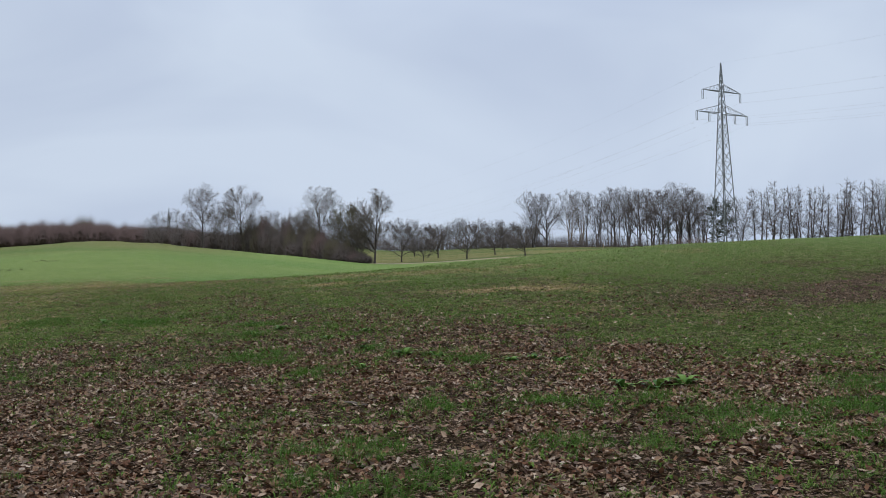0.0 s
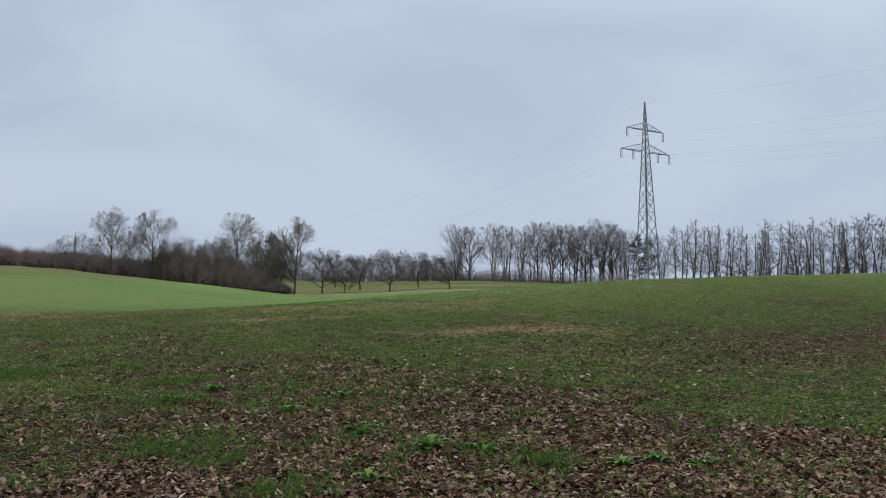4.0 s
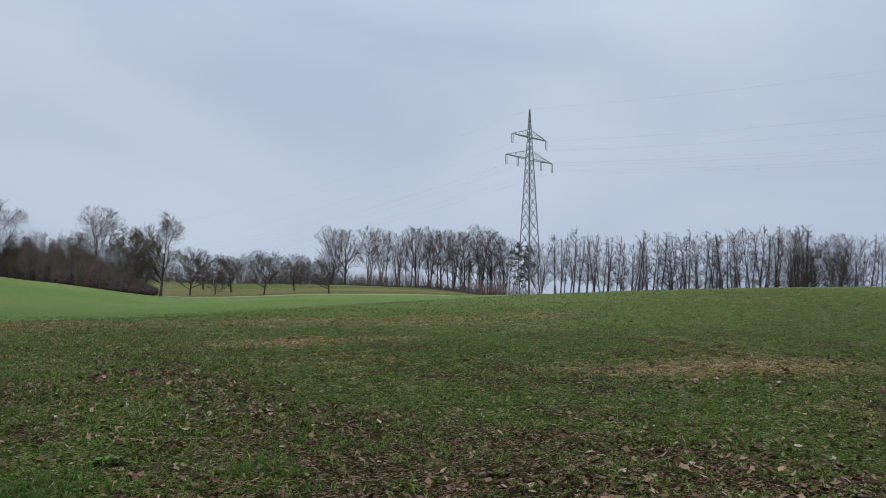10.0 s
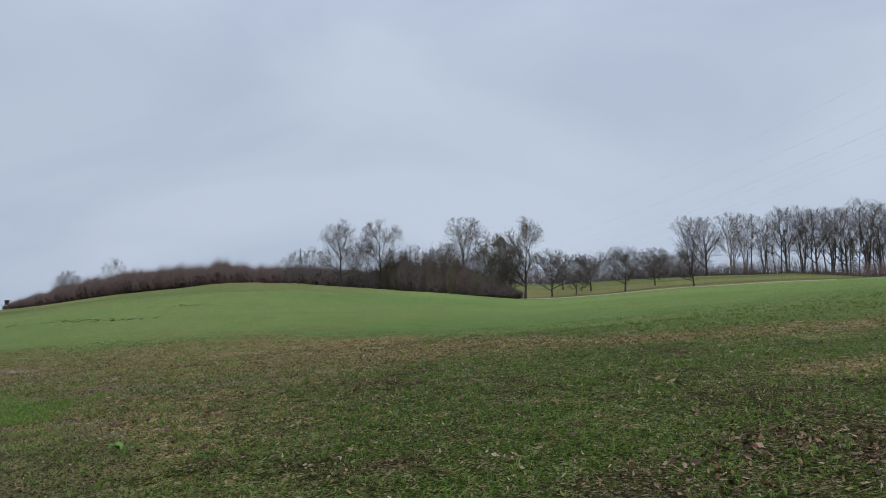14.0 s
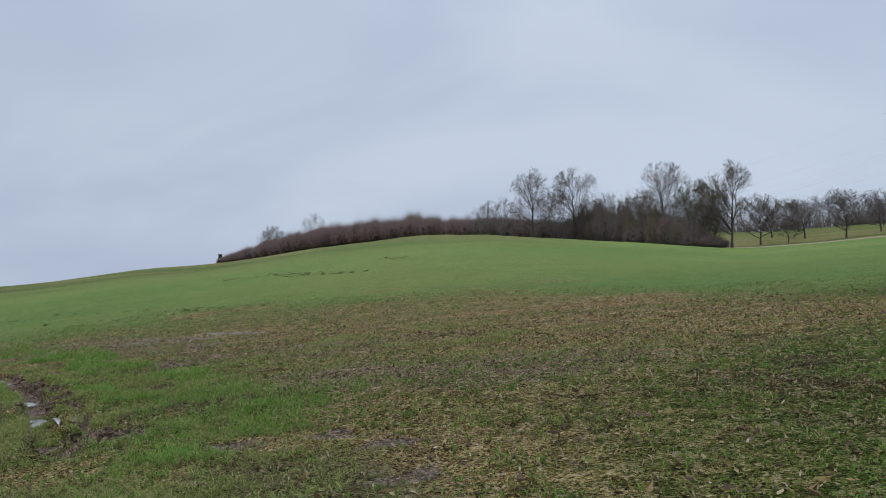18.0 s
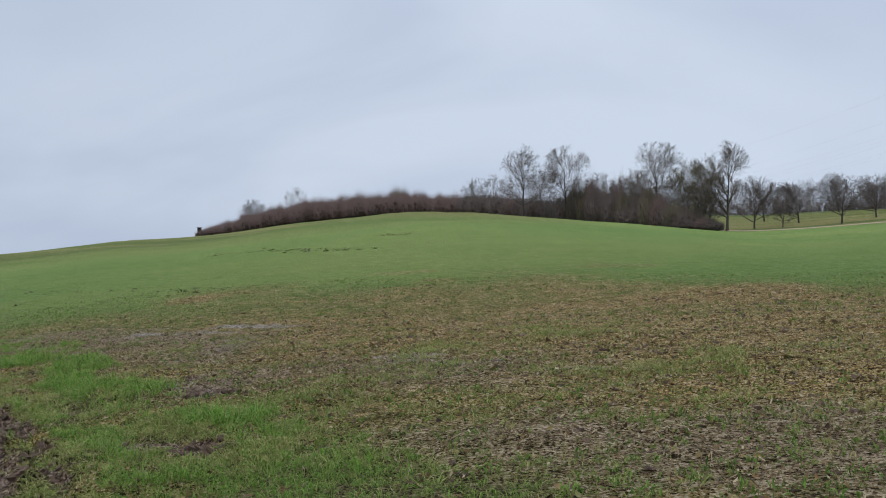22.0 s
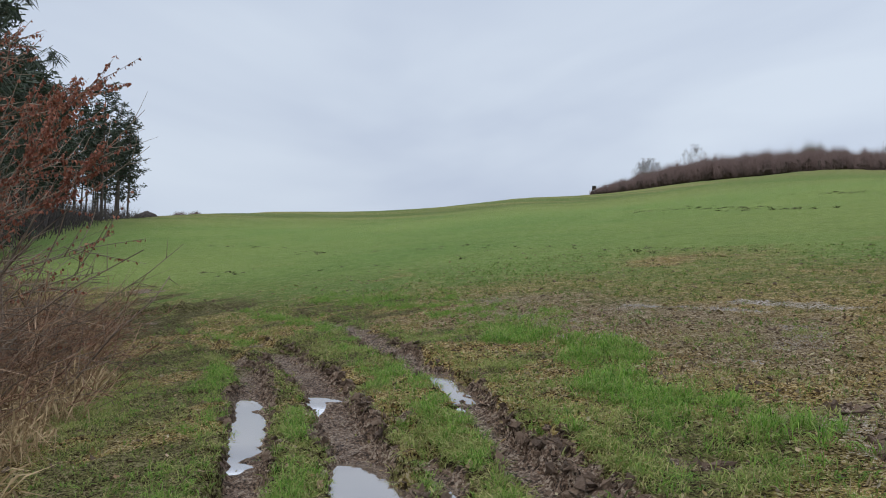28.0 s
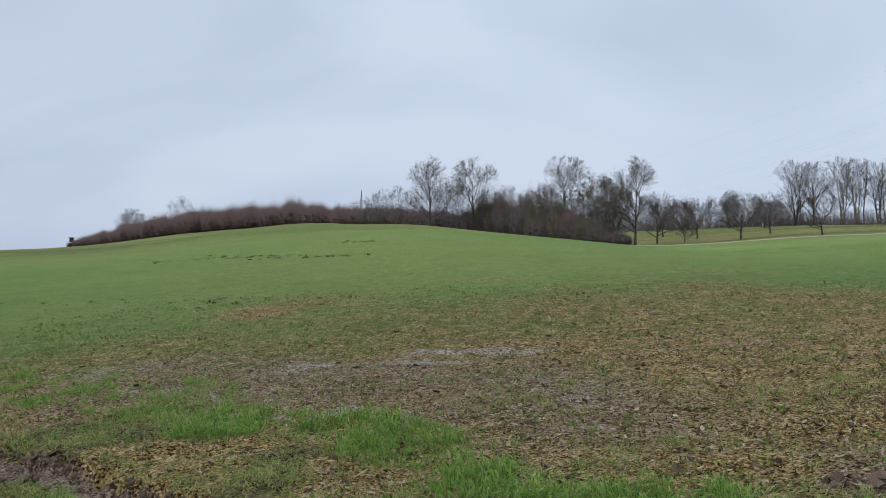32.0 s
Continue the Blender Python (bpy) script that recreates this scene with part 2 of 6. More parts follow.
def water_material():
    m, nt, b = base_material("muddy_water", 0.035, 0.5)
    b.inputs["IOR"].default_value = 6.0
    tc = nt.nodes.new("ShaderNodeTexCoord")
    n = noise_node(nt, tc.outputs["Object"], 1.2)
    nt.links.new(ramp_node(nt, n, ((0.3, (0.10, 0.075, 0.055)), (0.7, (0.17, 0.13, 0.10)))), b.inputs["Base Color"])
    f = noise_node(nt, tc.outputs["Object"], 14.0, 2.0)
    nt.links.new(bump_node(nt, f, 0.03, 0.02), b.inputs["Normal"])
    return m


WATER = water_material()

# ---------------------------------------------------------------- the lie of the land
CX, CY, CZ = -8.0, 12.0, -0.45
# direction from the middle of the walk (degrees from +y, clockwise), rise of the skyline (degrees), distance of that edge (m)
EDGE = [(-180, -3, 200), (-110, -1.5, 200), (-90, -0.8, 200), (-75, -0.4, 170), (-68, -0.1, 170), (-61, 0.7, 180), (-57, 1.14, 200),
        (-48, 1.57, 260), (-43, 2.2, 300), (-39, 2.9, 340), (-35, 3.2, 365), (-28, 4.28, 290), (-22, 5.0, 245), (-16.5, 5.02, 215),
        (-11, 4.52, 195), (-7, 4.14, 184), (-3.5, 3.74, 176), (-1.3, 3.52, 172), (3.3, 3.78, 172), (8.3, 4.03, 172), (16, 4.27, 180),
        (23, 4.4, 170), (27, 4.47, 160), (35, 4.48, 140), (42, 4.5, 120), (60, 4.5, 100), (100, 0, 150), (180, -3, 200)]
# the gently dished ground near the walk: z over (x/10, y/10)
NEAR = (-1.5543, 0.844, 0.7665, -0.5362, -0.6025, 0.2522, 0.0619, 0.2227, 0.1751, -0.045)


def smooth(a, b, x):
    t = np.clip((x - a) / (b - a), 0, 1)
    return t * t * (3 - 2 * t)


def _table(col):
    az = np.arange(-200, 201, 0.5)
    wrapped = (az + 180) % 360 - 180
    v = np.interp(wrapped, [e[0] for e in EDGE], [e[col] for e in EDGE])
    k = np.hanning(9)
    return az, np.convolve(np.pad(v, 4, "edge"), k / k.sum(), "valid")


EDGE_AZ, EDGE_EL = _table(1)
_, EDGE_R = _table(2)


def hash2(ix, iy, seed):
    h = (ix.astype(np.int64) * 374761393 + iy.astype(np.int64) * 668265263 + seed * 974634777) & 0xFFFFFFFF
    h = ((h ^ (h >> 13)) * 1274126177) & 0xFFFFFFFF
    return ((h ^ (h >> 16)) & 0xFFFF) / 65535.0


def vnoise(x, y, size, seed=0):
    """Smooth noise, 0 to 1, with features of the given size in metres."""
    x, y = np.asarray(x, float) / size, np.asarray(y, float) / size
    ix, iy = np.floor(x), np.floor(y)
    fx, fy = x - ix, y - iy
    fx, fy = fx * fx * (3 - 2 * fx), fy * fy * (3 - 2 * fy)
    a, b = hash2(ix, iy, seed), hash2(ix + 1, iy, seed)
    c, d = hash2(ix, iy + 1, seed), hash2(ix + 1, iy + 1, seed)
    return (a * (1 - fx) + b * fx) * (1 - fy) + (c * (1 - fx) + d * fx) * fy


def fbm(x, y, size, seed=0, octaves=4):
    v, amp, tot = 0.0, 1.0, 0.0
    for k in range(octaves):
        v, tot = v + amp * vnoise(x, y, size / 2 ** k, seed + 17 * k), tot + amp
        amp *= 0.55
    return v / tot


def land(x, y):
    """Height of the land without its small relief."""
    x, y = np.asarray(x, float), np.asarray(y, float)
    dx, dy = x - CX, y - CY
    r, az = np.hypot(dx, dy), np.degrees(np.arctan2(dx, dy))
    R = np.interp(az, EDGE_AZ, EDGE_R)
    ze = 1.2 + R * np.tan(np.radians(np.interp(az, EDGE_AZ, EDGE_EL)))
    k = CZ + (ze - CZ) * np.minimum(r / R, 1)
    # past that edge the meadow with the orchard climbs on, elsewhere the land falls away
    out = np.where(r > R, r - R, 0)
    climb = smooth(-16, -5, az) * (1 - smooth(14, 30, az))
    k = k + climb * 0.12 * np.minimum(out, 75) - (1 - climb) * 0.035 * out - climb * 0.02 * np.maximum(out - 75, 0)
    k = k + climb * (1 - smooth(2, 12, az)) * 0.02 * np.clip(out - 18, 0, 60)
    k = k + (-6 - k) * smooth(430, 800, r)
    # near the walk the ground is dished; that fades out into the slopes beyond
    q = np.minimum(1, 27 / np.maximum(r, 1e-6))
    k0 = CZ + (ze - CZ) * np.minimum(r * q / R, 1)
    w = smooth(130, 27, r)
    u, v = np.clip(CX + dx * q, -36, 12) / 10, np.clip(CY + dy * q, -6, 42) / 10
    a = NEAR
    n = a[0] + a[1] * u + a[2] * v + a[3] * u * u + a[4] * u * v + a[5] * v * v + a[6] * u ** 3 + a[7] * u * u * v + a[8] * u * v * v + a[9] * v ** 3
    return k + w * np.clip(n - k0, -1.5, 1.5)


# wheel ruts of the track: course, half width, depth
RUTS = [
    ([(-17.6, 23.9), (-19.2, 25.41), (-19.85, 25.97), (-20.7, 26.76), (-22.3, 27.94), (-24.94, 29.7), (-27.2, 30.95), (-30.2, 31.95), (-34, 32.65), (-42, 33.6)], 0.165, 0.17),
    ([(-17.9, 25.6), (-19.03, 26.49), (-19.52, 26.87), (-20.45, 27.57), (-21.45, 28.25), (-23.52, 29.63), (-26.49, 31.15), (-30, 32.35), (-36, 33.4)], 0.20, 0.14),
    ([(-18.2, 26.35), (-18.92, 26.99), (-19.56, 27.49), (-20.25, 27.98), (-22.07, 29.16)], 0.07, 0.08),
    ([(-15.6, 24.6), (-17.44, 26.27), (-17.9, 26.63), (-18.79, 27.45), (-19.88, 28.37), (-20.94, 29.18), (-22.5, 30.26), (-24.08, 31.23), (-26.9, 32.8), (-29.6, 33.8), (-36, 35.2)], 0.16, 0.15),
    ([(-15.9, 25.3), (-17.16, 26.46), (-17.66, 26.93), (-18.45, 27.61), (-19.68, 28.53), (-20.67, 29.24)], 0.08, 0.07),
    ([(-38.0, 31.9), (-36.7, 32.9), (-35.6, 33.6), (-34.6, 34.4)], 0.24, 0.06),
]


def along(course, x, y):
    """Distance from a course, signed to its left, and the length along it."""
    best, side, at, done = np.full(np.shape(x), 1e9), np.zeros(np.shape(x)), np.zeros(np.shape(x)), 0.0
    for (ax, ay), (bx, by) in zip(course, course[1:]):
        ux, uy = bx - ax, by - ay
        n = math.hypot(ux, uy)
        t = np.clip(((x - ax) * ux + (y - ay) * uy) / n ** 2, 0, 1)
        d = np.hypot(x - ax - t * ux, y - ay - t * uy)
        s = np.sign(ux * (y - ay) - uy * (x - ax))
        m = d < best
        best, side, at = np.where(m, d, best), np.where(m, s, side), np.where(m, done + t * n, at)
        done += n
    return best, side, at


# trodden muddy spots beside the ruts: place, half length, half width
MUD_SPOTS = [(-16.8, 27.45, 0.45, 0.3), (-17.3, 27.55, 0.25, 0.2), (-18.25, 29.6, 0.6, 0.35), (-11.9, 23.7, 0.4, 0.25), (-10.7, 22.55, 0.25, 0.18), (-15.4, 25.2, 0.6, 0.35), (-12.9, 24.8, 0.2, 0.15),
             (-12.4, 24.5, 0.3, 0.15), (-13.8, 24.6, 0.3, 0.2), (-18.4, 26.0, 0.5, 0.35), (-42.3, 36.8, 1.9, 0.3), (-19.2, 28.9, 0.4, 0.2), (-20.6, 26.05, 0.5, 0.25), (-18.9, 30.3, 0.4, 0.25)]


def near_track(x, y):
    return (x < -9.5) & (x > -48) & (y > 21) & (y < 40)


def track_masks(x, y):
    """Rut depth in metres (downwards) and how muddy the ground is."""
    x, y = np.atleast_1d(np.asarray(x, float)), np.atleast_1d(np.asarray(y, float))
    drop, mud = np.zeros(x.shape), np.zeros(x.shape)
    sel = near_track(x, y)
    if sel.any():
        xs, ys = x[sel], y[sel]
        dr, md = np.zeros(xs.shape), np.zeros(xs.shape)
        wob = (fbm(xs, ys, 0.9, 5, 3) - 0.5)
        for number, (course, half, depth) in enumerate(RUTS):
            d, side, s = along(course, xs, ys)
            d = np.maximum(d + wob * 0.10, 0)
            fade = np.clip(1.15 - 0.035 * s, 0.25, 1)
            trough = 1 - smooth(half * 0.85, half * 1.45, d)
            berm = np.exp(-((d - half * 2.0) / (half * 0.55)) ** 2)
            ridge = np.sin(2 * math.pi * (s / 0.23 + d * 2.4 + 0.35 * wob))
            lug = (np.clip(ridge + 0.3, 0, 1) ** 0.6 - 0.4) * np.exp(-((d - half * 1.55) / (half * 0.62)) ** 2) * (0.4 + 1.2 * vnoise(s, side * 3, 1.1, 7 + number))
            dr = np.maximum(dr, trough * depth * fade) - berm * depth * 0.45 * fade - lug * 0.24 * fade
            bare = (1 - smooth(half * 0.85, half * 1.5, d + (fbm(xs, ys, 0.45, 29, 3) - 0.5) * half * 1.6)) * (1 - 0.9 * smooth(*((14.0, 18.0) if number == 3 else (8.5, 12.5)), s) * smooth(0.3, 0.5, fbm(xs, ys, 0.8, 27, 3) + 0.8 * smooth(half * 0.35, half, d)))
            if number == 1:
                bare = bare * smooth(1.2, 2.1, s)
            if number > 1:
                bare = bare * np.maximum(smooth(0.42, 0.6, fbm(xs, ys, 0.6, 23 + number, 3)), smooth(3.2, 4.6, s) if number == 3 else 0)
            md = np.maximum(md, bare * np.clip(fade + 0.3, 0, 1))
        for px, py, a, b in MUD_SPOTS:
            q = 1.3 * np.hypot((xs - px) / a, (ys - py) / b) + (fbm(xs, ys, 0.5, 47, 3) - 0.5) * 1.6
            md = np.maximum(md, 1 - smooth(0.75, 1.15, q))
            dr = dr + 0.03 * (1 - smooth(0.5, 1.1, q))
        drop[sel], mud[sel] = dr, md
    return drop, mud


def zones(x, y):
    """How far the ground is brown soil, leaf litter, lush grass, wet, dry grass (each 0 to 1)."""
    x, y = np.asarray(x, float), np.asarray(y, float)
    n1, n2, n3 = fbm(x, y, 9, 1), fbm(x, y, 3.0, 2), fbm(x, y, 1.2, 3)
    far_y = np.interp(x, [-45, -39, -33, -27, -20, -15, -9, 0, 8], [34, 35.5, 38.5, 43, 44.5, 45.5, 48, 36, 34])
    big = smooth(7, -11, y - far_y + (n1 - 0.5) * 14) * smooth(-4, -12, x + (n1 - 0.5) * 9 + (y - 26) * 0.10)
    strip = np.exp(-((y - np.interp(x, [-22, -11.5, -5, 0, 4], [35, 32.2, 30.8, 29.2, 28.4]) + (n1 - 0.5) * 3.5) / 1.9) ** 2) * smooth(-22, -13, x) * smooth(5, 0, x) * 0.78
    bare = np.exp(-(((x - 11.5) / 7.5) ** 2 + ((y - 19.0 - 0.25 * (x - 11.5)) / 3.4) ** 2)) * 1.3 + np.exp(-(((x + 5.7) / 1.1) ** 2 + ((y - 21.2) / 0.75) ** 2)) * 1.3
    patch = np.exp(-(((x + 3.4) / 1.6) ** 2 + ((y - 25.2) / 0.9) ** 2)) + np.exp(-(((x - 1) / 2.0) ** 2 + ((y - 21) / 0.9) ** 2))
    soil = np.clip(big * 0.92 + strip + patch, 0, 1) * np.clip(0.65 + 0.75 * n2, 0, 1)
    soil = soil * (1 - 0.22 * smooth(-12, -7, x))
    beside, _, _ = along([(-4, 12), (-8, 17), (-12.2, 21.5), (-16.5, 25)], x, y)
    soil = soil * (1 - 0.5 * np.exp(-(beside / 5.0) ** 2))
    soil = np.clip(soil + smooth(0.6, 0.78, n2) * 0.35 * smooth(80, 40, y), 0, 1)
    litter = smooth(13.4, 9.6, y + 0.40 * x + (n1 - 0.5) * 4) * smooth(-9, -5, x) + smooth(3.6, 1.2, np.abs(y - 16.5 + (x + 3) * 1.0)) * smooth(-7, -3, x) * 0.55 * smooth(4, 1, x) + 0.75 * bare * smooth(0.25, 0.6, n2)
    litter = np.clip(litter, 0, 1) * np.clip(0.35 + 1.2 * n2, 0, 1)
    # the grassy margin of the track
    edge = np.interp(x, [-48, -32.6, -27.7, -24, -21.8, -19.9, -18.2, -17.1, -14, -10, -6], [37, 35.4, 35.0, 33.3, 31.9, 30.0, 29.0, 28.3, 26.2, 23.0, 19])
    lush = smooth(1.2, -0.8, y - edge + (n2 - 0.5) * 2.5) * smooth(-7, -14, x) * (0.12 + 0.88 * smooth(0.38, 0.6, fbm(x, y, 1.4, 31, 3)))
    dry = smooth(-0.3, -2.0, y - np.interp(x, [-46, -36.4, -31.5, -27, -24.9, -22.3, -20.7, -19, -17], [34.6, 33.2, 31.6, 29.9, 28.6, 26.9, 25.5, 23.8, 21.5]) + (n2 - 0.5) * 1.6) * smooth(-16, -19, x)
    streak = np.exp(-(((y - 36.2 - (x + 22.5) * 0.12) / 0.9) ** 2 + ((x + 22.2) / 4.0) ** 2)) + 0.9 * np.exp(-(((y - 32.9) / 0.8) ** 2 + ((x + 22) / 1.4) ** 2)) + np.exp(-(((y - 31.0 + (x + 16) * 0.4) / 1.3) ** 2 + ((x + 15.8) / 1.8) ** 2)) + 0.8 * np.exp(-(((y - 33.8) / 0.7) ** 2 + ((x + 24.5) / 1.4) ** 2)) + 0.6 * np.exp(-(((y - 29.3) / 0.9) ** 2 + ((x + 12.6) / 1.6) ** 2))
    wet = np.clip(streak * 1.5, 0, 1) * smooth(0.47, 0.66, fbm(x * 0.8 + 3.0, y * 2.4, 1.3, 36)) * 0.9 + 0.2 * big * smooth(0.66, 0.8, n3)
    for px, py, a, b, full in WET_SPOTS:
        q = np.hypot((x - px) / a, (y - py) / b) + (fbm(x, y * 1.6, 0.5, 83, 3) - 0.5) * 2.0
        wet = np.maximum(wet, full * (1 - smooth(0.5, 1.3, q)))
    return soil, litter, lush, np.clip(wet * 0.74, 0, 1), dry


# hollows of the field where water stands between the crumbs: place, half length, half width, how full
WET_SPOTS = [(-23.3, 35.75, 0.8, 0.24, 1.0), (-22.1, 35.72, 0.8, 0.18, 0.95), (-24.9, 34.23, 0.32, 0.25, 1.05), (-22.65, 32.6, 0.5, 0.22, 0.95), (-23.95, 34.0, 0.6, 0.35, 0.7), (-20.75, 34.2, 0.35, 0.5, 0.7), (-20.3, 33.1, 0.35, 0.7, 0.72), (-20.5, 31.9, 0.4, 0.35, 0.72), (-18.45, 29.8, 0.6, 0.4, 0.68), (-26.6, 35.6, 0.9, 0.3, 0.72)]


def damp_soil(x, y):
    """How far the brown soil is soaked (0 to 1)."""
    x, y = np.asarray(x, float), np.asarray(y, float)
    d = np.zeros(x.shape)
    for px, py, a, b in ((-24.0, 34.6, 4.2, 1.9), (-20.6, 32.7, 1.5, 2.4), (-18.3, 30.0, 1.5, 1.0), (-16.2, 30.6, 2.0, 1.2), (-13.0, 27.5, 2.5, 1.2)):
        d = np.maximum(d, 0.75 - 0.75 * smooth(0.2, 1.4, np.hypot((x - px) / a, (y - py) / b) + (fbm(x, y, 1.5, 81, 4) - 0.5) * 1.6))
    return d


def relief(x, y):
    """Small relief: clods on bare soil, humps in grass, ruts in the track."""
    x, y = np.asarray(x, float), np.asarray(y, float)
    r = np.hypot(x - CX, y - CY)
    keep = smooth(70, 30, r)
    soil, litter, lush, wet, dry = zones(x, y)
    z = (fbm(x, y, 1.6, 8, 3) - 0.5) * 0.10 * keep
    z = z + (fbm(x, y, 0.35, 9, 3) - 0.5) * (0.05 + 0.06 * soil * (1 - wet)) * keep
    drop, mud = track_masks(x, y)
    z = z - drop.reshape(z.shape) + mud.reshape(z.shape) * (fbm(x, y, 0.2, 11, 3) - 0.5) * 0.15 * (1 - 0.6 * smooth(0.03, 0.10, drop.reshape(z.shape)))
    # a shallow tractor line far out in the green field
    z = z + (fbm(x, y, 30, 12, 2) - 0.5) * 1.2 * smooth(60, 110, r) * smooth(420, 300, r)
    return z


def height(x, y):
    return land(x, y) + relief(x, y)


def lines(stops):
    """Grid lines from (start, step) stops, with steps that glide from one to the next."""
    out = []
    for (a, s), (b, _) in zip(stops, stops[1:]):
        n = max(1, round((b - a) / s))
        out += [a + (b - a) * i / n for i in range(n)]
    return np.array(out + [stops[-1][0]])


def growing(start, step, end, factor):
    out, v = [], start
    while abs(v) < abs(end):
        step *= factor
        v += step
        out.append(v)
    return np.array(out)


gx = np.concatenate([growing(-38, -0.2, -3200, 1.08)[::-1], lines([(-38, 0.25), (-26, 0.038), (-16, 0.3), (7, 0.45), (14, 0)]), growing(14, 0.3, 3200, 1.08)])
gy = np.concatenate([growing(-3, -0.3, -3200, 1.15)[::-1], lines([(-3, 0.5), (4, 0.3), (24.5, 0.038), (31.8, 0.26), (48, 0)]), growing(48, 0.2, 3200, 1.06)])
GX, GY = np.meshgrid(gx, gy)
GZ = height(GX.ravel(), GY.ravel())
nx, ny = len(gx), len(gy)
idx = np.arange(nx * ny).reshape(ny, nx)
quads = np.stack([idx[:-1, :-1], idx[:-1, 1:], idx[1:, 1:], idx[1:, :-1]], -1).reshape(-1, 4)


def mesh_arrays(name, verts, faces, smooth_faces=True):
    """A mesh from numpy arrays: verts (n, 3), faces (m, 3 or 4)."""
    me = bpy.data.meshes.new(name)
    k = faces.shape[1]
    me.vertices.add(len(verts))
    me.vertices.foreach_set("co", np.ascontiguousarray(verts, np.float32).ravel())
    me.loops.add(faces.size)
    me.loops.foreach_set("vertex_index", np.ascontiguousarray(faces, np.int32).ravel())
    me.polygons.add(len(faces))
    me.polygons.foreach_set("loop_start", np.arange(0, faces.size, k, dtype=np.int32))
    me.polygons.foreach_set("use_smooth", np.full(len(faces), smooth_faces))
    me.update(calc_edges=True)
    return me


ground_mesh = mesh_arrays("ground", np.stack([GX.ravel(), GY.ravel(), GZ], 1), quads)
for key, values in zip(("soil", "litter", "lush", "wet", "dry"), zones(GX.ravel(), GY.ravel())):
    ground_mesh.attributes.new(key, "FLOAT", "POINT").data.foreach_set("value", np.asarray(values, np.float32))
ground_mesh.attributes.new("mud", "FLOAT", "POINT").data.foreach_set("value", np.asarray(track_masks(GX.ravel(), GY.ravel())[1], np.float32))


sward_y = np.interp(GX.ravel(), [-45, -33, -20, -9, 0, 8, 30, 60], [27, 31, 36, 34, 25, 25, 34, 50])
sward = smooth(-7, 14, GY.ravel() - sward_y + (fbm(GX.ravel(), GY.ravel(), 9, 1) - 0.5) * 10)
mdx, mdy = GX.ravel() - CX, GY.ravel() - CY
m_az, m_r = np.degrees(np.arctan2(mdx, mdy)), np.hypot(mdx, mdy)
m_out = m_r - np.interp(m_az, EDGE_AZ, EDGE_R)
meadow = np.maximum(smooth(-1, 5, m_out) * smooth(-16, -6, m_az), 0.9 * smooth(75, 135, m_r) * smooth(-8, -16, m_az))
ground_mesh.attributes.new("meadow", "FLOAT", "POINT").data.foreach_set("value", np.asarray(meadow, np.float32))
ground_mesh.attributes.new("damp", "FLOAT", "POINT").data.foreach_set("value", np.asarray(damp_soil(GX.ravel(), GY.ravel()), np.float32))
ground_mesh.attributes.new("sward", "FLOAT", "POINT").data.foreach_set("value", np.asarray(sward, np.float32))


